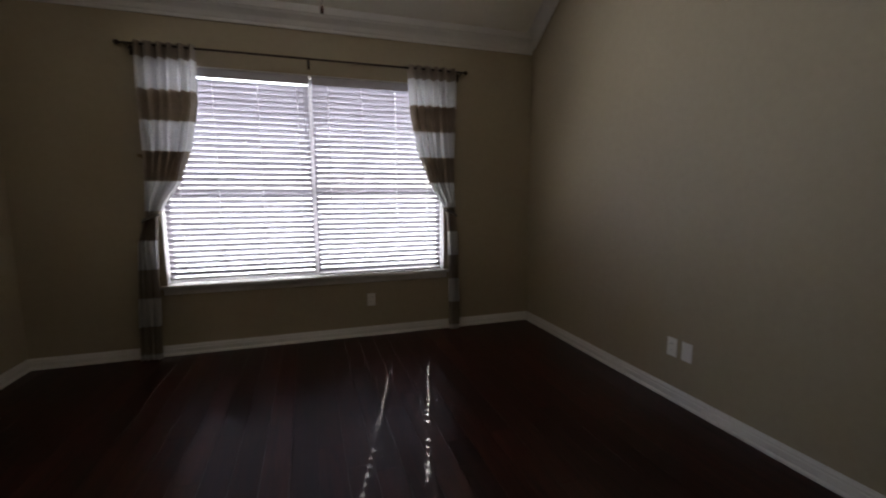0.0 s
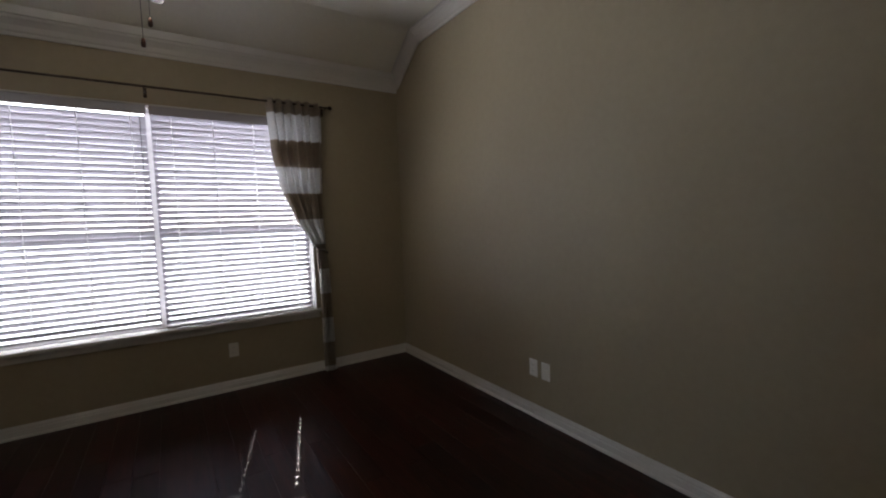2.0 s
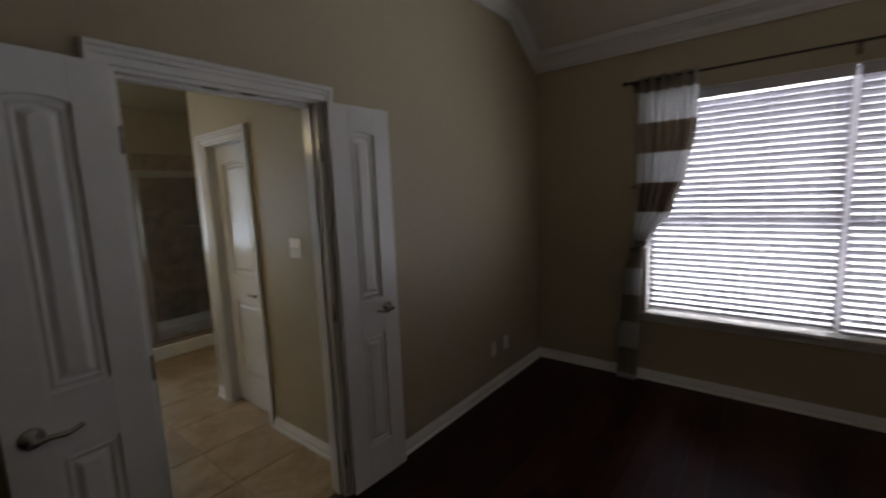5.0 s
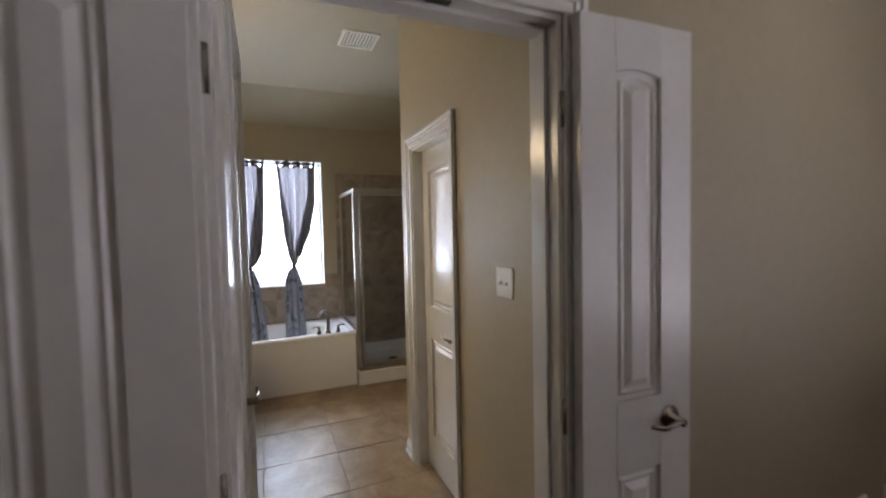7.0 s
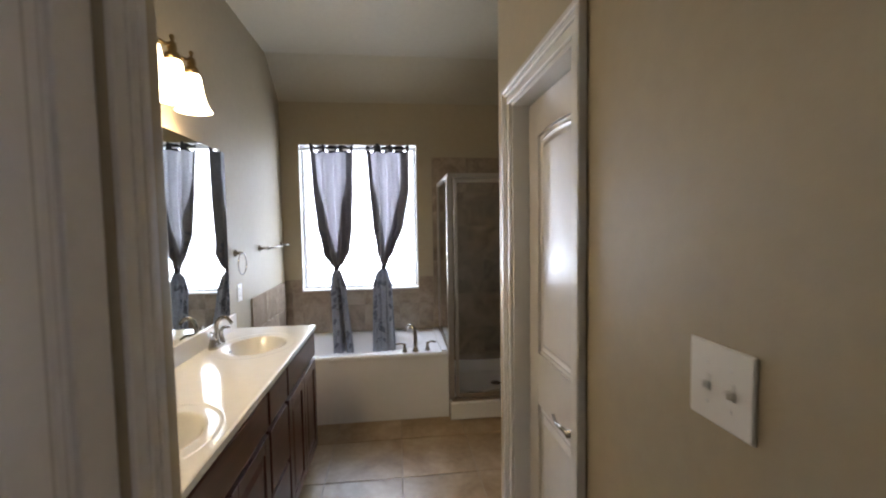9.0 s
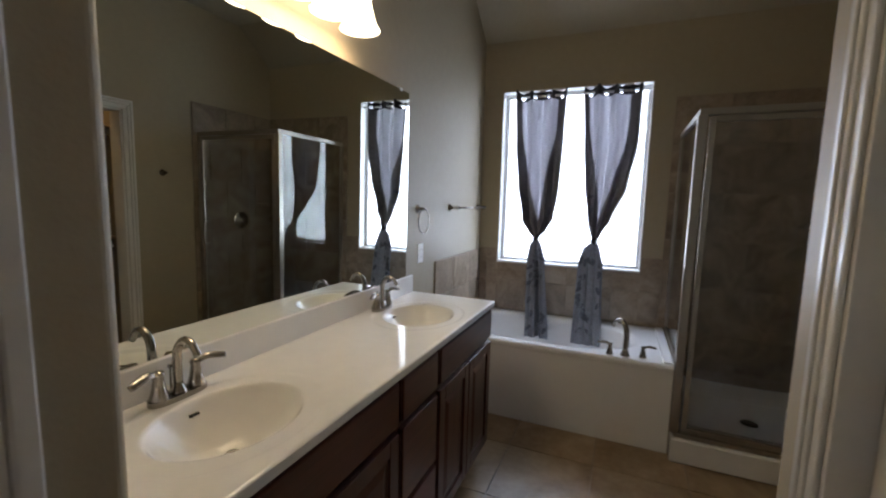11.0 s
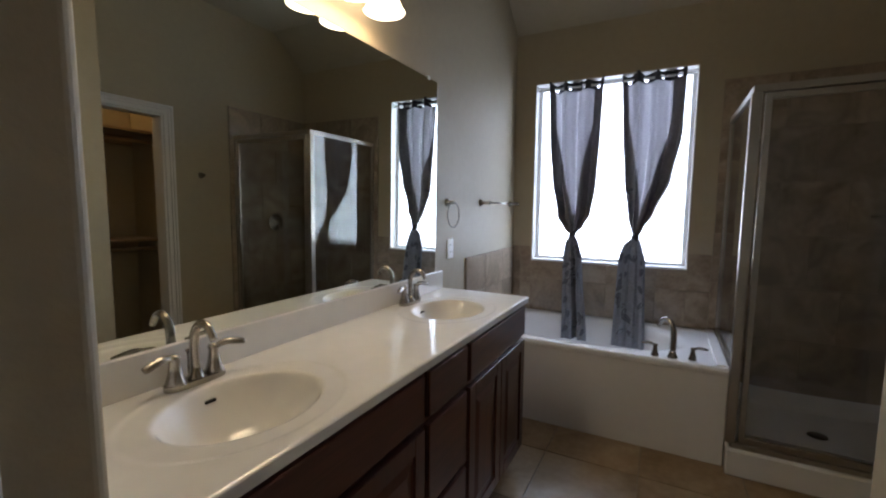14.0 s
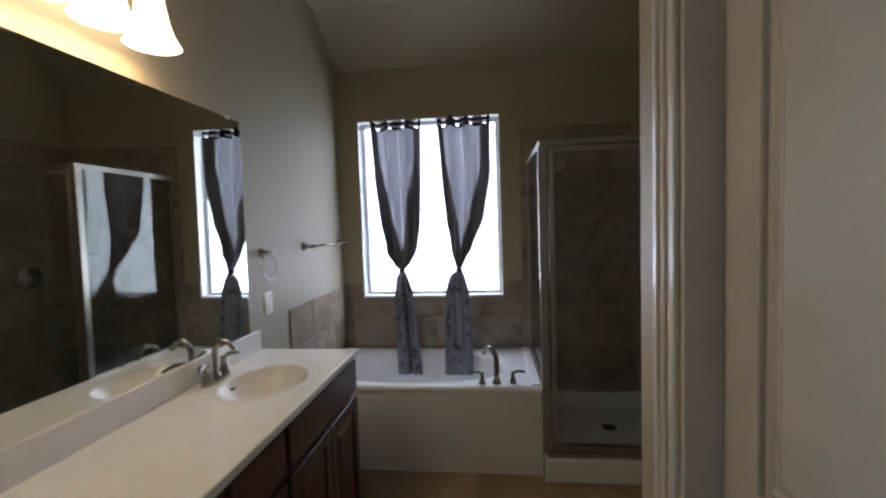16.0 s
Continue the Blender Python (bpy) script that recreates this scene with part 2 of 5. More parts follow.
BRONZE = mat("oil rubbed bronze", (0.045, 0.03, 0.022), 0.38, 0.7, vary=0.2, grain=80)
COPPER = mat("aged copper rim", (0.55, 0.27, 0.14), 0.35, 0.8, vary=0.15, grain=60)
BLACK = mat("black opening", (0.01, 0.01, 0.01), 0.6)
PLATE = mat("white plastic plate", (0.80, 0.79, 0.76), 0.3, vary=0.02, bump=0.0)
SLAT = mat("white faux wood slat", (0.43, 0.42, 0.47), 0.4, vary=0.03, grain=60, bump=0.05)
VINYL = mat("white vinyl window frame", (0.78, 0.78, 0.78), 0.35, vary=0.02, bump=0.0)
STRIPE = striped_cloth()
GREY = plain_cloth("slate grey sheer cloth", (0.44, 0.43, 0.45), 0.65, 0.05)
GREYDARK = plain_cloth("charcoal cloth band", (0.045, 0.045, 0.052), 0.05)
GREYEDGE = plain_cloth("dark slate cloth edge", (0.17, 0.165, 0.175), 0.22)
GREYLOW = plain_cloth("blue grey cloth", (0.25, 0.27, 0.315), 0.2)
LEAFINK = plain_cloth("charcoal leaf print", (0.11, 0.12, 0.15), 0.05)
# white and translucent: light through the slat holes is put into the cord
CORD = plain_cloth("woven cord with slat hole light", (0.82, 0.82, 0.84), 0.75)
PANE = glass("clear glass", (0.97, 0.99, 0.98))
SHOWERGLASS = glass("shower glass", (0.89, 0.89, 0.86))
FROST = glass("frosted glass", (0.96, 0.98, 1.0), 0.4)
MIRROR = mat("mirror silver", (0.78, 0.815, 0.77), 0.005, 1.0, vary=0.0, bump=0.0)
OPAL = shining("lit opal glass", (1.0, 0.83, 0.54), 8.0)
BOWL = shining("lit amber bowl", (1.0, 0.74, 0.46), 4.0, (0.85, 0.7, 0.5))
BOWLDIM = shining("amber bowl shoulder", (1.0, 0.5, 0.24), 0.4, (0.7, 0.42, 0.25))
SHELFWOOD = mat("stained shelf board", (0.32, 0.22, 0.13), 0.5, vary=0.04)
GRASS = mat("grass ground", (0.06, 0.10, 0.03), 0.95, vary=0.4, scale=2, grain=30)

# ---------------------------------------------------------------- mesh helpers


def box(bm, x0, y0, z0, x1, y1, z1, bev=0.0, seg=1):
    x0, x1 = min(x0, x1), max(x0, x1)
    y0, y1 = min(y0, y1), max(y0, y1)
    z0, z1 = min(z0, z1), max(z0, z1)
    m = Matrix.Translation(((x0 + x1) / 2, (y0 + y1) / 2, (z0 + z1) / 2)) @ Matrix.Diagonal((x1 - x0, y1 - y0, z1 - z0, 1))
    vs = bmesh.ops.create_cube(bm, size=1.0, matrix=m)["verts"]
    if bev:
        es = list({e for v in vs for e in v.link_edges})
        bmesh.ops.bevel(bm, geom=es, offset=bev, segments=seg, affect="EDGES", profile=0.5)
    return bm


def boxes(*specs, bev=0.0):
    bm = bmesh.new()
    for s in specs:
        box(bm, *s, bev=bev)
    return bm


def prism(bm, poly, a0, a1, axis):
    """A polygon of (u, v) swept along an axis: 'x': u=y v=z; 'y': u=x v=z; 'z': u=x v=y."""
    def at(u, v, w):
        return {"x": (w, u, v), "y": (u, w, v), "z": (u, v, w)}[axis]
    lo = [bm.verts.new(at(u, v, a0)) for u, v in poly]
    hi = [bm.verts.new(at(u, v, a1)) for u, v in poly]
    n = len(poly)
    bm.faces.new(lo[::-1])
    bm.faces.new(hi)
    for i in range(n):
        bm.faces.new((lo[i], lo[(i + 1) % n], hi[(i + 1) % n], hi[i]))
    bmesh.ops.recalc_face_normals(bm, faces=bm.faces)
    return bm


def lathe(bm, profile, at=(0, 0, 0), n=28, axis="z"):
    """Turns a profile of (radius, height) round an axis through the point at."""
    rings = []
    for r, h in profile:
        ring = []
        for i in range(n):
            a = 2 * math.pi * i / n
            p = (r * math.cos(a), r * math.sin(a), h)
            if axis == "x":
                p = (p[2], p[0], p[1])
            if axis == "y":
                p = (p[0], p[2], p[1])
            ring.append(bm.verts.new((at[0] + p[0], at[1] + p[1], at[2] + p[2])))
        rings.append(ring)
    for a, b in zip(rings, rings[1:]):
        for i in range(n):
            bm.faces.new((a[i], a[(i + 1) % n], b[(i + 1) % n], b[i]))
    for r in (rings[0][::-1], rings[-1]):
        try:
            bm.faces.new(r)
        except ValueError:
            pass
    bmesh.ops.recalc_face_normals(bm, faces=bm.faces)
    return bm


def tube(bm, pts, radii, n=12, flat=1.0):
    """A round bar along points, with a radius for each."""
    pts = [Vector(p) for p in pts]
    if not isinstance(radii, (list, tuple)):
        radii = [radii] * len(pts)
    rings, up = [], None
    for i, p in enumerate(pts):
        d = (pts[min(i + 1, len(pts) - 1)] - pts[max(i - 1, 0)]).normalized()
        if up is None:
            up = d.orthogonal().normalized()
        side = d.cross(up).normalized()
        up = side.cross(d).normalized()
        rings.append([bm.verts.new(p + radii[i] * (math.cos(2 * math.pi * k / n) * side + flat * math.sin(2 * math.pi * k / n) * up)) for k in range(n)])
    for a, b in zip(rings, rings[1:]):
        for k in range(n):
            bm.faces.new((a[k], a[(k + 1) % n], b[(k + 1) % n], b[k]))
    bm.faces.new(rings[0][::-1])
    bm.faces.new(rings[-1])
    bmesh.ops.recalc_face_normals(bm, faces=bm.faces)
    return bm


def curve_pts(pts, n=8):
    """A smooth line through points."""
    pts = [Vector(p) for p in pts]
    out = []
    ext = [2 * pts[0] - pts[1]] + pts + [2 * pts[-1] - pts[-2]]
    for i in range(1, len(ext) - 2):
        a, b, c, d = ext[i - 1:i + 3]
        for k in range(n):
            t = k / n
            out.append(0.5 * ((2 * b) + (c - a) * t + (2 * a - 5 * b + 4 * c - d) * t * t + (3 * b - a - 3 * c + d) * t ** 3))
    out.append(pts[-1])
    return out


def part(name, bm, material, parent=None, label="", smooth=False):
    me = bpy.data.meshes.new(name)
    bm.to_mesh(me)
    bm.free()
    me.materials.append(material)
    if smooth:
        for p in me.polygons:
            p.use_smooth = True
    ob = new(name, me)
    if parent:
        ob.parent = parent
    if label:
        tagged(ob, label)
    return ob


def thing(name, label, category, group=""):
    return tagged(new(name), label, category, group)


def structure(name, bm, material, label="", category="", smooth=False):
    return tagged(part(name, bm, material, None, "", smooth), label, category, "", "structure")


def sheet(name, f, nu, nv, material, parent=None, thick=0.0, label=""):
    """A smooth sheet of points f(u, v), u and v from 0 to 1."""
    vs = [f(i / nu, j / nv) for j in range(nv + 1) for i in range(nu + 1)]
    fs = [(j * (nu + 1) + i, j * (nu + 1) + i + 1, (j + 1) * (nu + 1) + i + 1, (j + 1) * (nu + 1) + i) for j in range(nv) for i in range(nu)]
    me = bpy.data.meshes.new(name)
    me.from_pydata(vs, [], fs)
    me.materials.append(material)
    for p in me.polygons:
        p.use_smooth = True
    ob = new(name, me)
    if parent:
        ob.parent = parent
    if thick:
        so = ob.modifiers.new("thickness", "SOLIDIFY")
        so.thickness, so.offset = thick, 0
    if label:
        tagged(ob, label)
    return ob


# ---------------------------------------------------------------- plan
BX, BY0, BY1 = 4.155, -3.2, 3.27       # bedroom: width, back wall, window wall
CZ, LOWZ, FOLD = 3.05, 2.72, 2.80      # flat ceiling, its low edge at the window walls, fold in the bedroom
BZ, BFOLD = 3.01, -3.70                # bathroom ceiling and its fold
DY0, DY1, DH = 0.11, 0.92, 2.06        # double door opening in the bedroom's bath wall
HL, HR = 0.12, 1.07                   # hall walls
SX, EX = -0.940, -1.855                  # ends of the two hall walls
VY, WX, RY = -0.452, -4.08, 1.95       # vanity wall, bath window wall, shower wall
DX0, DX1 = -1.05, -1.65                # hall door
KX0, KX1 = -1.98, -2.64                # closet opening
T = 0.12

# ---------------------------------------------------------------- walls
structure("wall_bath_side", boxes((-T, BY0, 0, 0, DY0, CZ), (-T, DY1, 0, 0, BY1, CZ), (-T, DY0, DH, 0, DY1, CZ)), PAINT, "beige painted bedroom wall with a double door opening", "wall")
structure("wall_right", boxes((BX, BY0, 0, BX + T, BY1 + 0.15, CZ + 0.1)), PAINT, "plain beige painted bedroom wall", "wall")
structure("wall_back", boxes((-T, BY0 - T, 0, BX + T, BY0, CZ + 0.1)), PAINT, "plain beige painted bedroom wall", "wall")
WX0, WX1, WZ0, WZ1 = 0.935, 3.255, 0.575, 2.275
structure("wall_window", boxes((-T, BY1, 0, WX0, BY1 + 0.15, CZ), (WX1, BY1, 0, BX, BY1 + 0.15, CZ), (WX0, BY1, 0, WX1, BY1 + 0.15, WZ0), (WX0, BY1, WZ1, WX1, BY1 + 0.15, CZ)), PAINT, "beige painted bedroom wall around a wide window", "wall")

bm = bmesh.new()
BN = 0.02                              # bullnose of the plaster corner
prism(bm, [(-0.76, HL)] + [(SX + BN - BN * math.sin(a * math.pi / 12), HL - BN + BN * math.cos(a * math.pi / 12)) for a in range(7)] + [(SX, HL - T), (-0.76, HL - T)], 0, CZ, "z")
box(bm, -0.40, HL - T, 0, -T, HL, CZ)
box(bm, -0.76, HL - T, 2.06, -0.40, HL, CZ)
structure("wall_hall_left", bm, PAINT, "beige textured hall wall with a narrow door", "wall")
structure("wall_vanity_end", boxes((SX, VY, 0, SX + T, HL - T, CZ)), PAINT, "beige textured wall at the end of the vanity", "wall")
structure("wall_vanity", boxes((WX - 0.16, VY - T, 0, SX + T, VY, CZ)), PAINT, "beige painted wall behind the vanity", "wall")
structure("wall_hall_right", boxes((DX0, HR, 0, -T, HR + T, CZ), (EX, HR, 0, DX1, HR + T, CZ), (DX1, HR, 2.035, DX0, HR + T, CZ)), PAINT, "warm beige painted hall wall with a closed door", "wall")
structure("wall_hall_end", boxes((EX, HR + T, 0, EX + T, RY, CZ)), PAINT, "beige painted wall", "wall")
structure("wall_closet_side", boxes((KX0, RY, 0, -0.2, RY + T, CZ), (WX - 0.16, RY, 0, KX1, RY + T, CZ), (KX1, RY, 2.03, KX0, RY + T, CZ)), PAINT, "beige painted bathroom wall with a closet opening", "wall")
BW = (-0.29, 0.815, 0.94, 2.33)
structure("wall_bath_window", boxes((WX - 0.16, VY, 0, WX, BW[0], LOWZ), (WX - 0.16, BW[1], 0, WX, RY, LOWZ), (WX - 0.16, BW[0], 0, WX, BW[1], BW[2]), (WX - 0.16, BW[0], BW[3], WX, BW[1], LOWZ)), PAINT, "beige painted bathroom wall around a window", "wall")
structure("wall_closet", boxes((-3.0, RY + T, 0, -2.9, 2.95, CZ), (-1.5, RY + T, 0, -1.4, 2.95, CZ), (-3.0, 2.95, 0, -1.4, 3.05, CZ)), PAINT, "beige painted closet wall", "wall")

# ceilings, each with a sloping strip over the window wall
bm = bmesh.new()
prism(bm, [(BY0 - T, CZ), (FOLD, CZ), (BY1 + 0.15, LOWZ - 0.09), (BY1 + 0.15, CZ + 0.12), (BY0 - T, CZ + 0.12)], -T, BX + T, "x")
structure("ceiling_bedroom", bm, CEIL, "pale painted ceiling with a slope over the window", "ceiling")
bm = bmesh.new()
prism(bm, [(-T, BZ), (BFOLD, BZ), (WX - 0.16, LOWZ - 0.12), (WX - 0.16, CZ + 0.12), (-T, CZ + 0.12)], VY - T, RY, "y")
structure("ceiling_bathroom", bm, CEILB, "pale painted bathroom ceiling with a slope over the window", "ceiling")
structure("ceiling_closet", boxes((-3.0, RY, CZ, -1.4, 3.05, CZ + 0.1)), CEIL, "pale closet ceiling", "ceiling")

# floors
floor_bed = structure("floor_bedroom", boxes((-0.06, BY0, -0.1, BX, BY1, -0.006)), SEAM, "dark mahogany plank floor with a soft gloss", "floor")
floor_bath = structure("floor_bathroom", boxes((WX, VY, -0.1, -0.06, RY, -0.005), (-3.0, RY, -0.1, -1.4, 2.95, -0.005)), GROUT, "beige travertine tile floor with pale grout", "floor")
structure("ground", boxes((-300, -300, -0.6, 300, 300, -0.5)), GRASS, "grass ground outside the house", "ground")

# ---------------------------------------------------------------- trim


def base_run(p0, p1, inside, name="baseboard", h=0.085, d=0.014):
    """Moulded baseboard from p0 to p1, its face towards the side 'inside'."""
    p0, p1, n = Vector((*p0, 0)), Vector((*p1, 0)), Vector((*inside, 0))
    prof = [(0, 0), (d * 1.7, 0), (d * 1.7, h * 0.12), (d * 1.3, h * 0.2), (d, h * 0.22), (d, h * 0.62), (d * 0.7, h * 0.66), (d * 0.7, h * 0.8), (d * 0.4, h * 0.9), (d * 0.25, h), (0, h)]
    bm = bmesh.new()
    a = [bm.verts.new(p0 + n * u + Vector((0, 0, v))) for u, v in prof]
    b = [bm.verts.new(p1 + n * u + Vector((0, 0, v))) for u, v in prof]
    k = len(prof)
    for i in range(k):
        bm.faces.new((a[i], a[(i + 1) % k], b[(i + 1) % k], b[i]))
    bm.faces.new(a)
    bm.faces.new(b[::-1])
    bmesh.ops.recalc_face_normals(bm, faces=bm.faces)
    return structure(name, bm, TRIM, "white moulded baseboard", "baseboard")


base_run((0.0, BY1), (BX, BY1), (0, -1))
base_run((BX, BY0), (BX, BY1 - 0.015), (-1, 0))
base_run((0, DY1 + 0.07), (0, BY1 - 0.015), (1, 0))
base_run((0, BY0), (0, DY0 - 0.07), (1, 0))
base_run((0.015, BY0), (BX - 0.015, BY0), (0, 1))
base_run((-T, HR), (DX0 + 0.07, HR), (0, -1))
base_run((DX1 - 0.07, HR), (EX, HR), (0, -1))
base_run((EX, HR), (EX, RY), (-1, 0))
base_run((KX1 - 0.07, RY), (-3.2, RY), (0, -1))
base_run((SX, HL), (-0.85, HL), (0, 1))


def crown_run(pts, out):
    """Crown moulding along points on a wall's top edge; out points into the room."""
    prof = [(0, -0.115), (0.014, -0.115), (0.016, -0.094), (0.026, -0.085), (0.036, -0.055), (0.06, -0.03), (0.074, -0.022), (0.078, -0.006), (0.092, -0.004), (0.092, 0.05), (0, 0.05)]
    n = Vector((*out, 0))
    bm = bmesh.new()
    rows = []
    for i, p in enumerate(pts):
        rows.append([bm.verts.new(Vector(p) + n * u + Vector((0, 0, v))) for u, v in prof])
    k = len(prof)
    for a, b in zip(rows, rows[1:]):
        for i in range(k):
            bm.faces.new((a[i], a[(i + 1) % k], b[(i + 1) % k], b[i]))
    bm.faces.new(rows[0])
    bm.faces.new(rows[-1][::-1])
    bmesh.ops.recalc_face_normals(bm, faces=bm.faces)
    return structure("trim_crown", bm, TRIM, "white crown moulding under the bedroom ceiling", "moulding")


ZW = LOWZ + 0.015
crown_run([(0, BY1, ZW), (BX, BY1, ZW)], (0, -1))
crown_run([(BX, BY0, CZ), (BX, FOLD, CZ), (BX, BY1 - 0.06, ZW + 0.035)], (-1, 0))
crown_run([(0, BY0, CZ), (0, FOLD, CZ), (0, BY1 - 0.06, ZW + 0.035)], (1, 0))
crown_run([(0.08, BY0, CZ), (BX - 0.08, BY0, CZ)], (0, 1))


def casing(name, axis, at, a0, a1, top, side, w=0.07, label="white moulded door casing", near=True):
    """Moulded casing round an opening from a0 to a1 in the wall plane at; side is the way it stands out."""
    bm = bmesh.new()

    def b(u0, z0, u1, z1, d0, d1):
        if axis == "x":
            box(bm, at + side * d0, u0, z0, at + side * d1, u1, z1, bev=0.003)
        else:
            box(bm, u0, at + side * d0, z0, u1, at + side * d1, z1, bev=0.003)
    for d1, i0, i1 in ((0.012, 0.0, w * 0.45), (0.018, w * 0.45, w * 0.72), (0.024, w * 0.72, w)):
        if near:
            b(a0 - i1, 0, a0 - i0, top + i0, -0.001, d1)
        b(a1 + i0, 0, a1 + i1, top + i0, -0.001, d1)
        b(a0 - i1 if near else a0 + 0.012, top + i0, a1 + i1, top + i1, -0.001, d1 + 0.0005)
    return structure(name, bm, TRIM, label, "door casing")


casing("trim_bedroom_door", "x", 0.0, DY0, DY1, DH, 1)
casing("trim_hall_side", "x", -T, DY0, DY1, DH, -1, near=False)
casing("trim_hall_door", "y", HR, DX1, DX0, 2.035, -1)
casing("trim_closet", "y", RY, KX1, KX0, 2.03, -1)
casing("trim_linen_door", "y", HL, -0.76, -0.40, 2.06, 1, w=0.085)

structure("trim_hall_left", boxes((-0.313, HL, 0, -0.121, HL + 0.012, 2.145), bev=0.003), TRIM, "white painted board beside the hall door", "trim")

# jambs
structure("jamb_bedroom_door", boxes((-T, DY0 - 0.001, 0, 0, DY0 + 0.015, DH), (-T, DY1 - 0.015, 0, 0, DY1 + 0.001, DH), (-T, DY0 + 0.015, DH - 0.015, 0, DY1 - 0.015, DH + 0.001),
          (-0.075, DY0 + 0.015, 0, -0.04, DY0 + 0.027, DH - 0.015), (-0.075, DY1 - 0.027, 0, -0.04, DY1 - 0.015, DH - 0.015), (-0.075, DY0 + 0.027, DH - 0.027, -0.04, DY1 - 0.027, DH - 0.015)), TRIM, "white painted door jamb with stops", "door jamb")
structure("jamb_hall_door", boxes((DX0 - 0.015, HR, 0, DX0 + 0.001, HR + T, 2.035), (DX1 - 0.001, HR, 0, DX1 + 0.015, HR + T, 2.035), (DX1 + 0.015, HR, 2.02, DX0 - 0.015, HR + T, 2.036)), TRIM, "white painted door jamb", "door jamb")
structure("jamb_closet", boxes((KX0 - 0.015, RY, 0, KX0 + 0.001, RY + T, 2.03), (KX1 - 0.001, RY, 0, KX1 + 0.015, RY + T, 2.03), (KX1 + 0.015, RY, 2.015, KX0 - 0.015, RY + T, 2.031)), TRIM, "white painted closet jamb", "door jamb")

# ---------------------------------------------------------------- doors


def arch(x0, x1, z0, z1, sag, n=10):
    top = [(x1 + (x0 - x1) * i / n, z1 - sag * (abs(2 * i / n - 1) ** 2.2)) for i in range(n + 1)]
    return [(x0, z0), (x1, z0)] + top


def lever_handle(parent, x, y, z, side, way):
    """A lever with a round rose on a door face; side: the way the face looks (y); way: +-1 along x."""
    bm = bmesh.new()
    lathe(bm, [(0.0, 0), (0.032, 0), (0.033, side * 0.004), (0.028, side * 0.01), (0.013, side * 0.014), (0.011, side * 0.05), (0.0, side * 0.052)], (x, y, z), 24, "y")
    tube(bm, curve_pts([(x, y + side * 0.045, z), (x + way * 0.03, y + side * 0.05, z + 0.004), (x + way * 0.07, y + side * 0.05, z - 0.002), (x + way * 0.11, y + side * 0.046, z + 0.008)], 5), [0.010] * 6 + [0.009] * 5 + [0.007] * 5, 10, 0.75)
    return part("handle", bm, NICKEL, parent, "brushed nickel lever handle", True)


def panel_door(name, w, h, label, stile=0.112, lever=None, t=0.035):
    """A moulded two-panel door with an arched top panel; hinge line at x=0, face -y and +y, foot at z=0."""
    d = tagged(new(name), label, "door")
    lock0, lock1, bot, top = 0.84, 1.04, 0.215, 0.125
    bm = bmesh.new()
    box(bm, 0, -t / 2, 0, stile, t / 2, h, bev=0.0015)
    box(bm, w - stile, -t / 2, 0, w, t / 2, h, bev=0.0015)
    box(bm, stile, -t / 2, 0, w - stile, t / 2, bot)
    box(bm, stile, -t / 2, lock0, w - stile, t / 2, lock1)
    n, sag, z1 = 12, 0.014, h - top
    poly = [(stile, h), (stile, z1 - sag)] + [(stile + (w - 2 * stile) * i / n, z1 - sag * (abs(2 * i / n - 1) ** 2.2)) for i in range(1, n)] + [(w - stile, z1 - sag), (w - stile, h)]
    prism(bm, poly, -t / 2, t / 2, "y")
    part("door_frame", bm, DOORP, d)
    for z0, z2, s in ((bot, lock0, 0.0), (lock1, z1, sag)):
        bm = bmesh.new()
        prism(bm, arch(stile - 0.001, w - stile + 0.001, z0 - 0.001, z2 + 0.0, s), -t / 2 + 0.011, t / 2 - 0.011, "y")
        for g0, g1, dd in ((0.012, 0.02, 0.006), (0.034, 0.052, 0.0015)):
            for sd in (-1, 1):
                outer = arch(stile + g0, w - stile - g0, z0 + g0, z2 - g0, s)
                inner = arch(stile + g1, w - stile - g1, z0 + g1, z2 - g1, s)
                yo, yi = sd * (t / 2 - 0.0109), sd * (t / 2 - dd)
                vo = [bm.verts.new((u, yo, v)) for u, v in outer]
                vi = [bm.verts.new((u, yi, v)) for u, v in inner]
                k = len(vo)
                fs = [bm.faces.new((vo[i], vo[(i + 1) % k], vi[(i + 1) % k], vi[i])) for i in range(k)]
                if g0 > 0.03:
                    fs.append(bm.faces.new(vi))
                else:
                    inn2 = [bm.verts.new((u, yo, v)) for u, v in arch(stile + g1 + 0.008, w - stile - g1 - 0.008, z0 + g1 + 0.008, z2 - g1 - 0.008, s)]
                    fs += [bm.faces.new((vi[i], vi[(i + 1) % k], inn2[(i + 1) % k], inn2[i])) for i in range(k)]
        bmesh.ops.recalc_face_normals(bm, faces=bm.faces)
        part("panel", bm, DOORP, d)
    return d


LW = 0.378
door_r = panel_door("door_1", LW, 2.04, "open white two-panel door leaf folded back against the wall")
lever_handle(door_r, LW - 0.083, -0.0175, 0.972, -1, -1)
door_r.matrix_world = pose(0.035, DY1 + 0.015, 0.012, 0, 0, 88.0)
door_l = panel_door("door_2", LW, 2.04, "open white two-panel door leaf folded back against the wall")
lever_handle(door_l, LW - 0.06, 0.0175, 0.93, 1, -1)
lever_handle(door_l, LW - 0.06, -0.0175, 0.93, -1, -1)
door_l.matrix_world = pose(0.035, DY0 - 0.015, 0.012, 0, 0, -85)
for dd in (door_r, door_l):
    dd["kind"] = "structure"
hall_door = tagged(panel_door("door_3", 0.57, 2.01, "closed white two-panel door in the hall wall", stile=0.1), kind="structure")
lever_handle(hall_door, 0.485, -0.0175, 0.915, -1, -1)
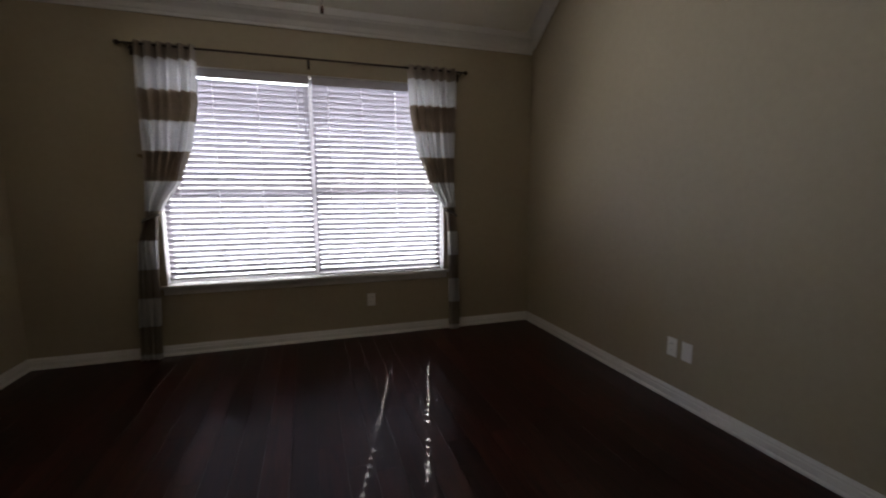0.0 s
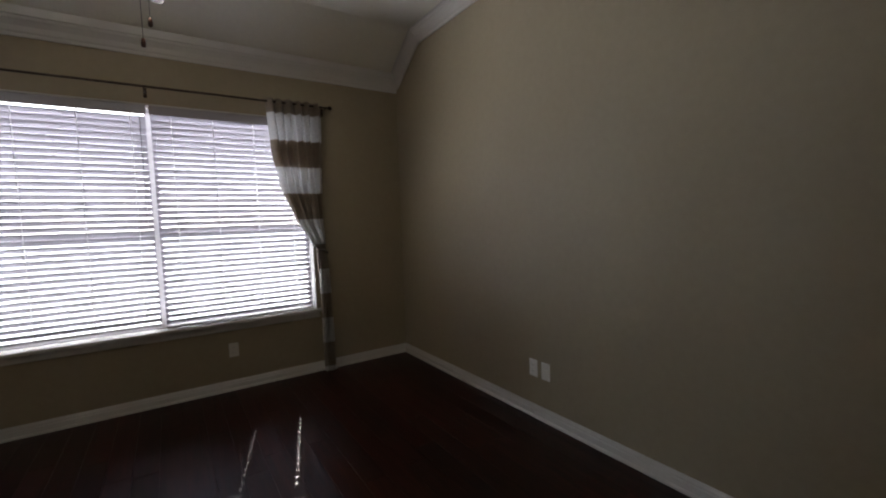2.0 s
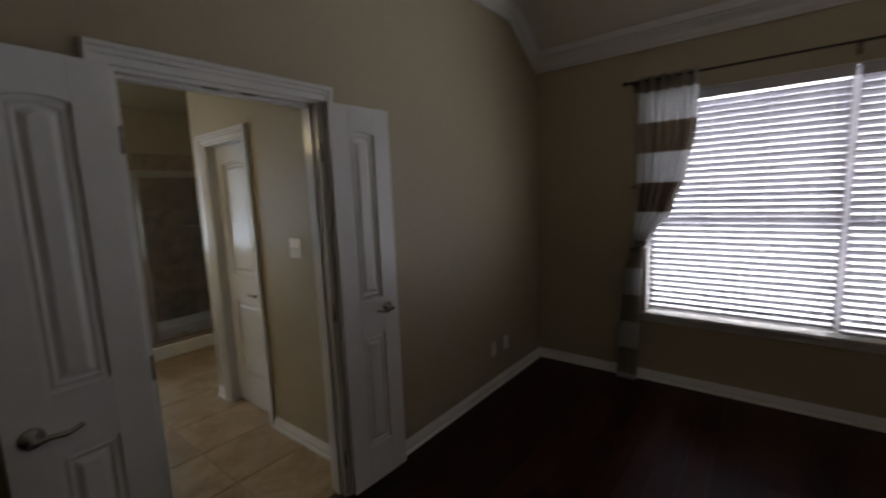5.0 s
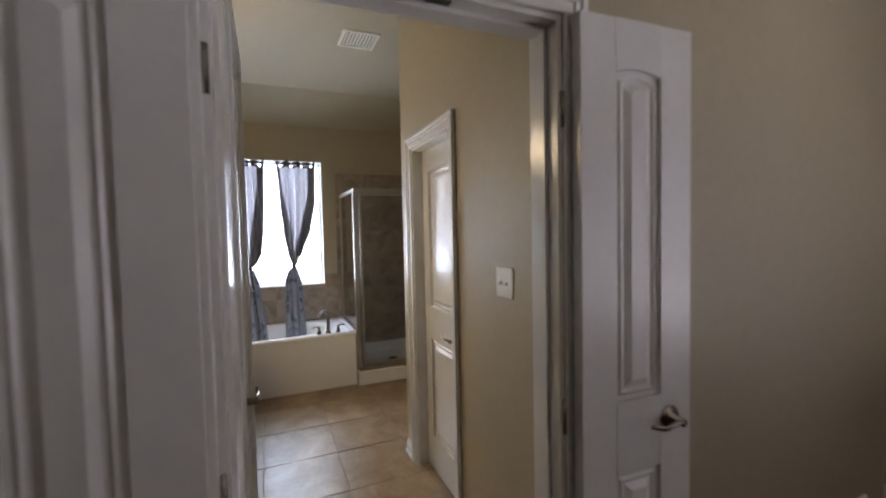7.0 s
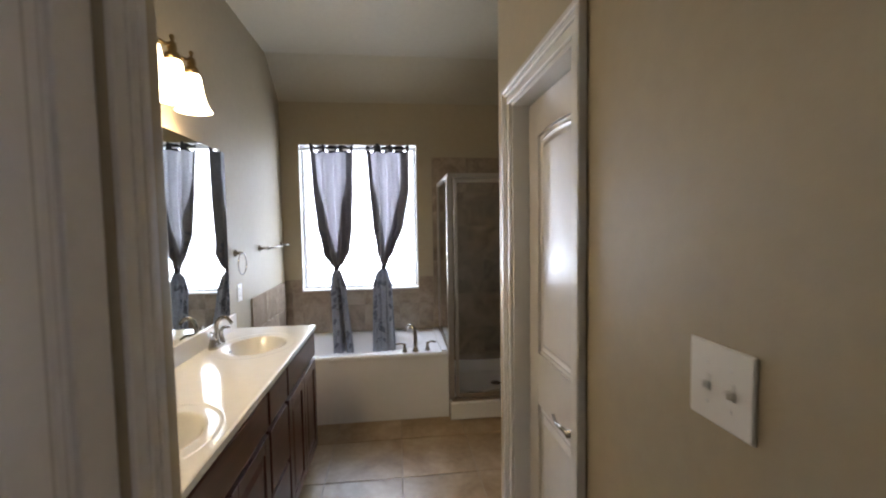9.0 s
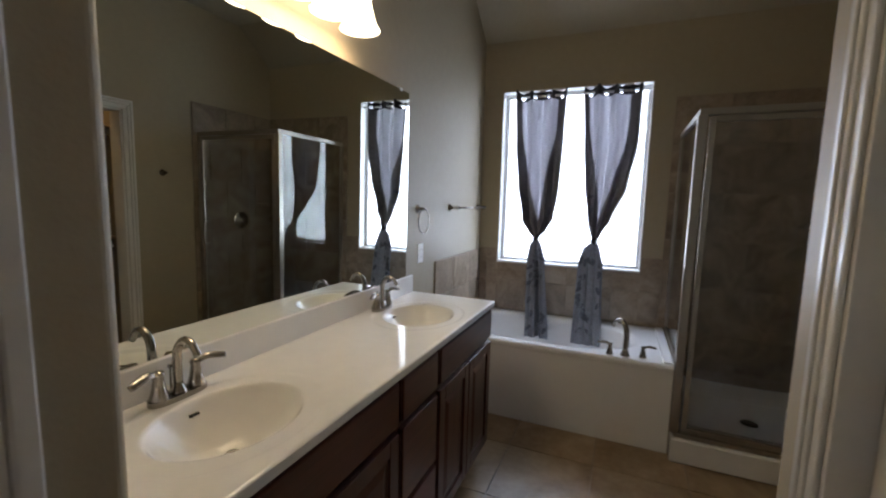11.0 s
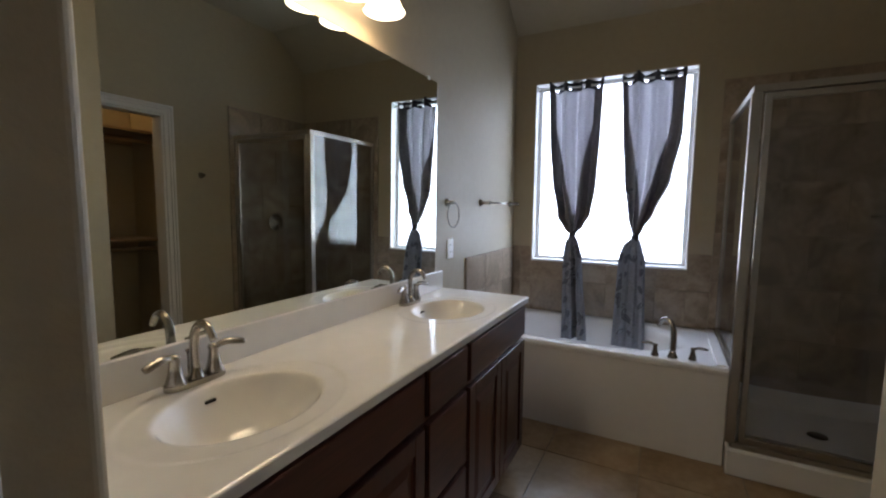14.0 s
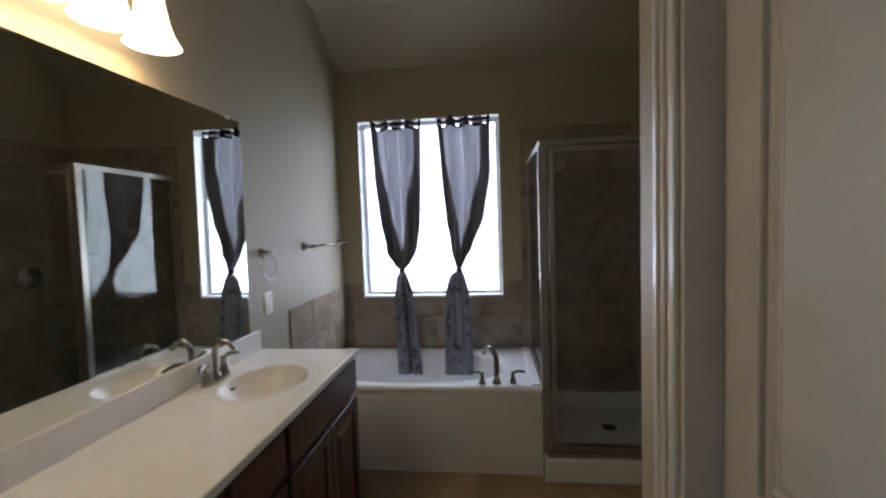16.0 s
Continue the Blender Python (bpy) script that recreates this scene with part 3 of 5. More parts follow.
hall_door.matrix_world = pose(DX1 + 0.015, HR + 0.085, 0.008)
linen_door = tagged(panel_door("door_4", 0.345, 2.04, "closed narrow white door in the hall wall", stile=0.085), kind="structure")
lever_handle(linen_door, 0.295, -0.0175, 0.93, -1, 1)
linen_door.matrix_world = pose(-0.4075, HL - 0.03, 0.008, 0, 0, 180)


def hinge(x, y, z, material=NICKEL):
    bm = bmesh.new()
    tube(bm, [(x, y, z - 0.045), (x, y, z + 0.045)], 0.006, 10)
    box(bm, x - 0.03, y - 0.0015, z - 0.044, x, y + 0.0015, z + 0.044)
    return structure("door_hinge", bm, material, "butt hinge on a door jamb", "hinge", True)


for z in (0.22, 1.02, 1.82):
    hinge(0.008, DY1 - 0.006, z)
    hinge(0.008, DY0 + 0.006, z)
    hinge(-0.405, HL + 0.005, z, TRIM)

# two flush bolt plates on the door head
for y in (0.44, 0.59):
    structure("strike_plate", boxes((-0.034, y - 0.03, DH - 0.018, -0.012, y + 0.03, DH - 0.0152)), BRONZE, "dark metal strike plate in the door head", "strike plate")

# ---------------------------------------------------------------- bedroom window
win = tagged(new("window_1"), "wide white twin sash window behind blinds", "window", "", "structure")
YF = BY1 + 0.10
MX = (WX0 + WX1) / 2
fr = 0.04
part("window_frame", boxes((WX0, YF, WZ0, WX0 + fr, YF + 0.05, WZ1), (WX1 - fr, YF, WZ0, WX1, YF + 0.05, WZ1), (WX0 + fr, YF, WZ0, WX1 - fr, YF + 0.05, WZ0 + fr), (WX0 + fr, YF, WZ1 - fr, WX1 - fr, YF + 0.05, WZ1), (MX - 0.03, YF - 0.002, WZ0 + fr, MX + 0.03, YF + 0.048, WZ1 - fr), bev=0.002), VINYL, win)
for a, b in ((WX0 + fr, MX - 0.03), (MX + 0.03, WX1 - fr)):
    zm = 1.32
    part("meeting_rail", boxes((a, YF + 0.004, zm - 0.025, b, YF + 0.046, zm + 0.025), bev=0.002), VINYL, win)
    for z0, z1 in ((WZ0 + fr, zm - 0.025), (zm + 0.025, WZ1 - fr)):
        p = part("pane", boxes((a, YF + 0.022, z0, b, YF + 0.026, z1)), PANE, win)
        p.visible_shadow = False
part("window_sill", boxes((WX0 - 0.035, BY1 - 0.045, WZ0 - 0.022, WX1 + 0.035, BY1 + 0.10, WZ0 + 0.002), (WX0 - 0.02, BY1 - 0.014, WZ0 - 0.075, WX1 + 0.02, BY1 + 0.001, WZ0 - 0.022), bev=0.003), TRIM, win, "white painted window sill with apron")
bm = boxes((WX0 - 0.001, BY1, WZ0, WX0 + 0.008, YF, WZ1), (WX1 - 0.008, BY1, WZ0, WX1 + 0.001, YF, WZ1), (WX0 + 0.008, BY1, WZ1 - 0.008, WX1 - 0.008, YF, WZ1 + 0.001))
part("window_reveal", bm, TRIM, win)


def blind(x0, x1, cords, zlow, open_cords=()):
    """A horizontal blind of broad slats hung in the window recess."""
    b = thing("window_blind", "white slatted blind lowered in the bedroom window, slats tilted open", "blind", "bedroom blinds")
    yb, pitch, wd = BY1 + 0.045, 0.0445, 0.05
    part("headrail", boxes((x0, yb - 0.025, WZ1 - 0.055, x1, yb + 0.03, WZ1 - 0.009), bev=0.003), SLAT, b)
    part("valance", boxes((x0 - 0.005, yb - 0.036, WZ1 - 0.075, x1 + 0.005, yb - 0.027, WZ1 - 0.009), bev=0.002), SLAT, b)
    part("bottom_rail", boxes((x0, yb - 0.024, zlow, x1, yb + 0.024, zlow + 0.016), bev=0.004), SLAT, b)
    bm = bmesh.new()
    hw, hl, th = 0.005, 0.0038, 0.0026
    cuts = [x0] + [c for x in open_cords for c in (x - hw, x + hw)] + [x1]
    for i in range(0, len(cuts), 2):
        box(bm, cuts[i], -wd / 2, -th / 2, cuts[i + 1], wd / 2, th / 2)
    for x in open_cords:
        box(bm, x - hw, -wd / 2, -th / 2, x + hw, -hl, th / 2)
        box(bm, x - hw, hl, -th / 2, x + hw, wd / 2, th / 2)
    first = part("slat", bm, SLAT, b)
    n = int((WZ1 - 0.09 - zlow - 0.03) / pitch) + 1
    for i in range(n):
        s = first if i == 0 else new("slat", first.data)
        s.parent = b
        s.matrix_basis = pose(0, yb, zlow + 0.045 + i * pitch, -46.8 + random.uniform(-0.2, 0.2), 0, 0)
    # cords drawn overly thick to imitate the light dots of slat holes
    for x in cords:
        bm = bmesh.new()
        for dy in (-0.027, 0.027):
            tube(bm, [(x, yb + dy, zlow + 0.01), (x, yb + dy, WZ1 - 0.05)], 0.003, 6)
        part("ladder_cord", bm, CORD, b, "white woven ladder cord, thickened to imitate light through slat holes")
    return b


bl = blind(0.955, 2.074, (1.08, 1.355, 1.682, 1.984), 0.612)
br = blind(2.104, 3.225, (2.232, 2.515, 2.812, 3.10), 0.585, (2.812, 3.10))
bm = bmesh.new()
tube(bm, [(2.04, BY1 - 0.002, 2.2), (2.042, BY1 - 0.004, 1.75), (2.04, BY1 - 0.002, 1.36)], 0.0035, 8)
part("tilt_wand", bm, SLAT, bl, "clear plastic tilt wand")

# ---------------------------------------------------------------- curtains of the bedroom
rod = thing("curtain_rod", "thin dark bronze curtain rod across the window head", "curtain rod")
bm = bmesh.new()
RZ, RYY = 2.372, BY1 - 0.10
tube(bm, [(0.80, RYY, RZ), (3.42, RYY, RZ)], 0.0085, 12)
part("rod", bm, BRONZE, rod, smooth=True)
for x, s in ((0.80, -1), (3.42, 1)):
    bm = bmesh.new()
    lathe(bm, [(0.009, 0), (0.016, s * 0.004), (0.018, s * 0.02), (0.013, s * 0.03), (0.0, s * 0.032)], (x, RYY, RZ), 14, "x")
    part("finial", bm, BRONZE, rod, smooth=True)
for x in (0.84, 2.085, 3.39):
    bm = bmesh.new()
    tube(bm, [(x, BY1, RZ - 0.02), (x, RYY + 0.01, RZ - 0.018), (x, RYY, RZ - 0.009)], 0.005, 8)
    box(bm, x - 0.011, BY1 - 0.004, RZ - 0.055, x + 0.011, BY1, RZ + 0.015, bev=0.001)
    part("bracket", bm, BRONZE, rod)


def lerp_table(tab, z):
    for (z0, a), (z1, b) in zip(tab, tab[1:]):
        if z0 >= z >= z1:
            k = (z0 - z) / (z0 - z1)
            k = k * k * (3 - 2 * k) * 0.5 + k * 0.5
            return a + (b - a) * k
    return tab[-1][1]


def bedroom_curtain(outer, inner, seed):
    c = thing("curtain", "brown and white striped curtain panel tied back beside the window", "curtain", "bedroom curtains")
    rnd = random.Random(seed)
    ph = [rnd.uniform(0, 6.28) for _ in range(5)]

    def f(u, v):
        z = 2.395 - 2.375 * v
        xo, xi = lerp_table(outer, z), lerp_table(inner, z)
        w = abs(xi - xo)
        x = xo + (xi - xo) * u
        tight = max(0.25, min(1.0, w / 0.35))
        amp = 0.020 * tight + 0.012
        folds = 6.0
        y = RYY + amp * math.sin(2 * math.pi * folds * u + ph[0]) + 0.008 * math.sin(2 * math.pi * 11 * u + ph[1] + 2 * v)
        if z > 2.33:
            k = (z - 2.33) / 0.065
            y = RYY + (y - RYY) * (1 - 0.35 * k)
        x += 0.006 * math.sin(9 * v + 14 * u + ph[2])
        sag = 0.035 * math.exp(-((z - 1.22) / 0.09) ** 2)
        return (x, y - 0.012 - sag * (1 - abs(2 * u - 1)), z)
    sheet("drape", f, 96, 120, STRIPE, c, 0.0022)
    xt = (lerp_table(outer, 1.12) + lerp_table(inner, 1.12)) / 2
    wt = abs(lerp_table(outer, 1.12) - lerp_table(inner, 1.12)) / 2
    bm = bmesh.new()
    ring = [(xt + (wt + 0.008) * math.cos(a * math.pi / 12), RYY - 0.015 + 0.048 * math.sin(a * math.pi / 12), 1.12 + 0.025 * math.cos(a * math.pi / 12) * (1 if outer[0][1] < 2 else -1)) for a in range(25)]
    tube(bm, ring, 0.016, 8, 0.6)
    part("tieback", bm, plain_cloth("brown tie", (0.10, 0.085, 0.065), 0.1), c, "brown cloth tieback", True)
    return c


bedroom_curtain([(2.4, 0.872), (1.6, 0.885), (1.15, 0.865), (0.9, 0.80), (0.02, 0.755)], [(2.4, 1.288), (2.0, 1.275), (1.7, 1.22), (1.4, 1.12), (1.2, 0.99), (1.12, 0.945), (0.9, 0.93), (0.5, 0.925), (0.02, 0.90)], 3)
bedroom_curtain([(2.4, 3.35), (1.6, 3.335), (1.15, 3.325), (0.9, 3.345), (0.02, 3.375)], [(2.4, 2.892), (2.0, 2.925), (1.7, 2.98), (1.4, 3.09), (1.2, 3.20), (1.12, 3.245), (0.9, 3.255), (0.5, 3.27), (0.02, 3.28)], 8)


hb = thing("curtain_holdback", "small brass holdback hook on the wall beside the curtain", "curtain hook")
bm = bmesh.new()
lathe(bm, [(0.0, 0), (0.016, 0), (0.016, -0.004), (0.006, -0.008), (0.005, -0.05), (0.013, -0.054), (0.013, -0.06), (0.0, -0.063)], (0.845, BY1, 1.585), 16, "y")
part("hook", bm, BRASS, hb, smooth=True)


# ---------------------------------------------------------------- ceiling fan
def ceiling_fan(x, y, turn):
    f = thing("ceiling_fan", "five-blade dark wood ceiling fan with a lit amber bowl light", "ceiling fan")
    bm = bmesh.new()
    lathe(bm, [(0.0, CZ), (0.075, CZ - 0.002), (0.07, CZ - 0.05), (0.03, CZ - 0.085), (0.0, CZ - 0.087)], (x, y, 0))
    part("canopy", bm, BRONZE, f, smooth=True)
    bm = bmesh.new()
    tube(bm, [(x, y, CZ - 0.08), (x, y, 2.75)], 0.012)
    part("downrod", bm, BRONZE, f, smooth=True)
    bm = bmesh.new()
    lathe(bm, [(0.0, 2.77), (0.05, 2.76), (0.115, 2.72), (0.13, 2.66), (0.125, 2.60), (0.10, 2.57), (0.055, 2.55), (0.0, 2.549)], (x, y, 0))
    part("motor", bm, BRONZE, f, smooth=True)
    bm = bmesh.new()
    lathe(bm, [(0.0, 2.55), (0.10, 2.548), (0.152, 2.54), (0.17, 2.525), (0.166, 2.5), (0.148, 2.465), (0.118, 2.435), (0.114, 2.435)], (x, y, 0))
    part("bowl_rim", bm, BOWLDIM, f, "amber glass shoulder of the bowl", True)
    bm = bmesh.new()
    lathe(bm, [(0.122, 2.44), (0.103, 2.41), (0.078, 2.385), (0.043, 2.367), (0.0, 2.362)], (x, y, 0))
    part("light_bowl", bm, BOWL, f, "lit opal glass bowl", True)
    bm = bmesh.new()
    lathe(bm, [(0.0, 2.372), (0.028, 2.366), (0.03, 2.356), (0.014, 2.34), (0.012, 2.33), (0.0, 2.325)], (x, y, 0), 16)
    part("finial", bm, BRONZE, f, smooth=True)
    for dx, zz in ((0.015, 2.13), (-0.012, 2.05)):
        bm = bmesh.new()
        tube(bm, [(x + dx, y - 0.02, 2.365), (x + dx, y - 0.02, zz + 0.02)], 0.0012, 5)
        ch = part("pull_chain", bm, BRONZE, f)
        bm = bmesh.new()
        lathe(bm, [(0.0, zz + 0.022), (0.006, zz + 0.018), (0.009, zz), (0.007, zz - 0.012), (0.0, zz - 0.015)], (x + dx, y - 0.02, 0), 10)
        part("chain_pull", bm, CHERRY, ch, smooth=True)
    for i in range(5):
        a = radians(turn + 72 * i)
        m = pose(x, y, 2.53, 0, 0, math.degrees(a)) @ pose(0, 0, 0, 11, 0, 0)
        bm = bmesh.new()
        n = 10
        prof = [(0.22 + 0.45 * k / n, 0.055 + 0.02 * k / n) for k in range(n)] + [(0.672, 0.06), (0.682, 0.035)]
        poly = [(u, -w) for u, w in prof] + [(u, w) for u, w in prof[::-1]]
        prism(bm, poly, -0.004, 0.004, "z")
        bmesh.ops.transform(bm, matrix=m, verts=bm.verts)
        bl_ = part("blade", bm, CHERRYX, f)
        bm = bmesh.new()
        for sgn in (-1, 1):
            tube(bm, curve_pts([(0.10, sgn * 0.012, 0.0), (0.16, sgn * 0.035, -0.018), (0.21, sgn * 0.03, -0.01), (0.29, sgn * 0.03, -0.007)], 4), 0.007, 8)
        bmesh.ops.transform(bm, matrix=m, verts=bm.verts)
        part("blade_arm", bm, COPPER, bl_, "copper coloured scroll blade arm", True)
    return f


ceiling_fan(2.14, 1.45, 17)
glow("fan_light", 2.14, 1.45, 2.27, 2.0, 0.05, (1.0, 0.78, 0.55))


# ---------------------------------------------------------------- plates
def plate(name, label, cat, m, w=0.072, h=0.115, kind="outlet"):
    """A wall plate facing -y at the pose m."""
    p = thing(name, label, cat)
    bm = boxes((-w / 2, -0.006, -h / 2, w / 2, 0, h / 2), bev=0.0025)
    part("cover", bm, PLATE, p)
    if kind == "outlet":
        for dz in (-0.021, 0.021):
            bm = bmesh.new()
            lathe(bm, [(0.0, -0.0075), (0.016, -0.0075), (0.0165, -0.006)], (0, 0, dz), 18, "y")
            s = part("socket", bm, PLATE, p)
            part("slot", boxes((-0.008, -0.0082, dz - 0.004, -0.006, -0.0076, dz + 0.005), (0.006, -0.0082, dz - 0.004, 0.008, -0.0076, dz + 0.005)), BLACK, s)
    if kind == "toggle":
        for dx in (-0.023, 0.023):
            part("toggle", boxes((dx - 0.004, -0.016, -0.009, dx + 0.004, -0.005, 0.002), bev=0.0015), PLATE, p)
            part("collar", boxes((dx - 0.0055, -0.0075, -0.0125, dx + 0.0055, -0.0055, 0.0125), bev=0.0006), PLATE, p)
        for dx, dz in ((-0.023, 0.03), (0.023, 0.03), (-0.023, -0.03), (0.023, -0.03)):
            bm = bmesh.new()
            lathe(bm, [(0.0, -0.0072), (0.0026, -0.007), (0.0032, -0.0058)], (dx, 0, dz), 10, "y")
            part("screw", bm, VINYL, p)
    if kind == "blank":
        part("jack", boxes((-0.012, -0.008, -0.012, 0.012, -0.005, 0.012), bev=0.001), PLATE, p)
    p.matrix_world = m
    return p


plate("wall_outlet", "white duplex outlet below the bedroom window", "outlet", pose(2.55, BY1, 0.335))
plate("wall_outlet", "white duplex outlet low on the beige wall", "outlet", pose(BX, 1.443, 0.335, 0, 0, -90))
plate("cable_plate", "white cable wall plate beside an outlet", "wall plate", pose(BX, 1.335, 0.335, 0, 0, -90), kind="blank")
plate("wall_outlet", "white duplex outlet low on the door wall", "outlet", pose(0, 2.62, 0.335, 0, 0, 90))
plate("cable_plate", "white cable wall plate low on the door wall", "wall plate", pose(0, 2.42, 0.335, 0, 0, 90), kind="blank")
plate("light_switch", "white double toggle switch on the warm hall wall", "light switch", pose(-0.538, HR, 1.308), 0.122, 0.122, "toggle")
plate("wall_outlet", "white outlet beside the mirror", "outlet", pose(-2.912, VY, 1.122, 0, 0, 180))

# ---------------------------------------------------------------- bath window
w2 = tagged(new("window_2"), "white framed bathroom window with bright frosted glass", "window", "", "structure")
y0, y1, z0, z1 = BW
xf = WX - 0.085
f2 = 0.035
part("window_frame", boxes((xf - 0.04, y0, z0, xf, y0 + f2, z1), (xf - 0.04, y1 - f2, z0, xf, y1, z1), (xf - 0.04, y0 + f2, z0, xf, y1 - f2, z0 + f2), (xf - 0.04, y0 + f2, z1 - f2, xf, y1 - f2, z1), bev=0.003), VINYL, w2)
p = part("pane", boxes((xf - 0.022, y0 + f2, z0 + f2, xf - 0.016, y1 - f2, z1 - f2)), FROST, w2)
p.visible_shadow = False
part("window_sill", boxes((xf, y0 - 0.001, z0 - 0.001, WX + 0.012, y1 + 0.001, z0 + 0.014), bev=0.002), VINYL, w2)
part("window_reveal", boxes((xf, y0 - 0.001, z0 + 0.014, WX + 0.003, y0 + 0.006, z1), (xf, y1 - 0.006, z0 + 0.014, WX + 0.003, y1 + 0.001, z1), (xf, y0 + 0.006, z1 - 0.006, WX + 0.003, y1 - 0.006, z1 + 0.001)), TRIM, w2)

tension = thing("tension_rod", "thin white tension rod across the bath window", "curtain rod")
bm = bmesh.new()
tube(bm, [(WX - 0.03, y0 + 0.006, 2.285), (WX - 0.03, y1 - 0.006, 2.285)], 0.008, 12)
part("rod", bm, VINYL, tension, smooth=True)


def bath_curtain(left, right, slit, seed):
    """A grommet curtain gathered in a knot; left and right: its edges as (height, y)."""
    c = thing("bath_curtain", "slate grey leaf-print grommet curtain knotted at mid height over the tub", "curtain", "bath curtains")
    rnd = random.Random(seed)
    ph = [rnd.uniform(0, 6.28) for _ in range(4)]
    zk = 1.165
    xr = WX - 0.03
    lo = 0.385

    def shape(u, z):
        a, b = lerp_table(left, z), lerp_table(right, z)
        return a + (b - a) * u, (b - a) / 2

    def f(u, v):
        z = 2.325 - (2.325 - lo) * v
        y, w = shape(u, z)
        amp = 0.030 * min(1.0, w / 0.12) + 0.006
        if z < zk - 0.02:
            amp *= 0.22
        d = amp * math.sin(2 * math.pi * 3.0 * u + ph[0]) + (0.006 if z > zk else 0.002) * math.sin(2 * math.pi * 7 * u + ph[1] + 3 * v)
        hang = 0.13 * max(0.0, min(1.0, (zk + 0.30 - z) / 0.34)) + 0.095 * max(0.0, (zk - z) / (zk - lo))
        x = xr + d + hang + 0.004
        if z < zk:
            x -= slit * math.exp(-((u - 0.55) / 0.07) ** 2) * min(1.0, (zk - z) / 0.2)
        return (x, y, z + 0.014 * math.cos(2 * math.pi * 3.85 * (u - 0.12) + math.pi) * max(0.0, 1 - v / 0.05))
    nu, nv = 84, 170
    vs = [f(i / nu, j / nv) for j in range(nv + 1) for i in range(nu + 1)]
    groups = {"header": [], "upper_drape": [], "folded_edge": [], "lower_drape": []}
    holes = [0.12, 0.38, 0.64, 0.9]
    for j in range(nv):
        for i in range(nu):
            u, z = (i + 0.5) / nu, 2.325 - (2.325 - lo) * (j + 0.5) / nv
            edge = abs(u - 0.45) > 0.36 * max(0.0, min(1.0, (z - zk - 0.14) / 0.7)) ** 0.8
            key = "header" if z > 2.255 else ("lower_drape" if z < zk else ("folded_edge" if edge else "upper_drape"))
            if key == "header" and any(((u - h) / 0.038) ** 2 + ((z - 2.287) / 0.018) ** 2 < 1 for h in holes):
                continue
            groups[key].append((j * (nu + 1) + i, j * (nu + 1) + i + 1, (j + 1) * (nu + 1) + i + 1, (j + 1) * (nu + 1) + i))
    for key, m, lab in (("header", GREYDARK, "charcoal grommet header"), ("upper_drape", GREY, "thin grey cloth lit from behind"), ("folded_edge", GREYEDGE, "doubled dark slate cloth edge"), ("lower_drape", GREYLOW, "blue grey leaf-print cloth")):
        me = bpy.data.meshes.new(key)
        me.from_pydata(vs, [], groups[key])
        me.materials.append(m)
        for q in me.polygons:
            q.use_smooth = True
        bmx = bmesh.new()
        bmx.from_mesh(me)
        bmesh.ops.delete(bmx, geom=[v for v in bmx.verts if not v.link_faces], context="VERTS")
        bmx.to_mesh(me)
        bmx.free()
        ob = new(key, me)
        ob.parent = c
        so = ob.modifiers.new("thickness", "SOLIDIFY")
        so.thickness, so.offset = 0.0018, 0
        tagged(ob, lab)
    # knot
    yk = (lerp_table(left, zk) + lerp_table(right, zk)) / 2
    bm = bmesh.new()
    bmesh.ops.create_icosphere(bm, subdivisions=3, radius=1.0, matrix=pose(xr + 0.12, yk, zk) @ Matrix.Diagonal((0.03, 0.026, 0.028, 1)))
    for v in bm.verts:
        v.co += 0.006 * Vector((math.sin(90 * v.co.z + 40 * v.co.y), math.sin(80 * v.co.z), math.cos(120 * v.co.y)))
    part("knot", bm, GREYDARK, c, smooth=True)
    # printed leaves lie on the lower cloth
    for k in range(38):
        u, v = (rnd.uniform(0.08, 0.92) if k < 26 else rnd.choice((rnd.uniform(0.04, 0.14), rnd.uniform(0.84, 0.95)))), rnd.uniform(0.645, 0.985) if k < 26 else rnd.uniform(0.42, 0.57)
        a = rnd.uniform(0.4, 2.6)
        bm = bmesh.new()
        co = []
        wloc = max(0.05, 2 * shape(0.5, 2.325 - (2.325 - lo) * v)[1])
        for q in range(12):
            th = 2 * math.pi * q / 12
            lx, ly = 0.031 * math.cos(th), 0.0135 * math.sin(th) * (1 - 0.3 * math.cos(th))
            du, dv = (lx * math.cos(a) - ly * math.sin(a)) / wloc, (lx * math.sin(a) + ly * math.cos(a)) / (2.325 - lo)
            p = f(min(0.99, max(0.01, u + du)), min(0.995, v + dv))
            co.append(bm.verts.new((p[0] + 0.004, p[1], p[2])))
        bm.faces.new(co)
        part("printed_leaf", bm, LEAFINK, c)
    return c


bath_curtain([(2.34, -0.185), (1.9, -0.165), (1.57, -0.135), (1.3, -0.075), (1.21, -0.015), (1.165, 0.03), (1.1, 0.0), (1.0, -0.01), (0.38, 0.01)],
             [(2.34, 0.215), (1.9, 0.205), (1.57, 0.19), (1.32, 0.165), (1.23, 0.12), (1.165, 0.066), (1.1, 0.10), (1.0, 0.13), (0.38, 0.195)], 0.06, 4)
bath_curtain([(2.34, 0.335), (1.9, 0.36), (1.57, 0.385), (1.3, 0.425), (1.21, 0.452), (1.165, 0.468), (1.1, 0.405), (1.0, 0.38), (0.38, 0.365)],
             [(2.34, 0.745), (1.9, 0.74), (1.57, 0.685), (1.32, 0.585), (1.23, 0.53), (1.165, 0.504), (1.1, 0.53), (1.0, 0.555), (0.38, 0.58)], 0.0, 9)

# ---------------------------------------------------------------- tub
TZ, TX, TY = 0.535, -3.27, 1.0
tub = thing("bathtub", "white acrylic built-in bathtub with a plain front apron", "bathtub")


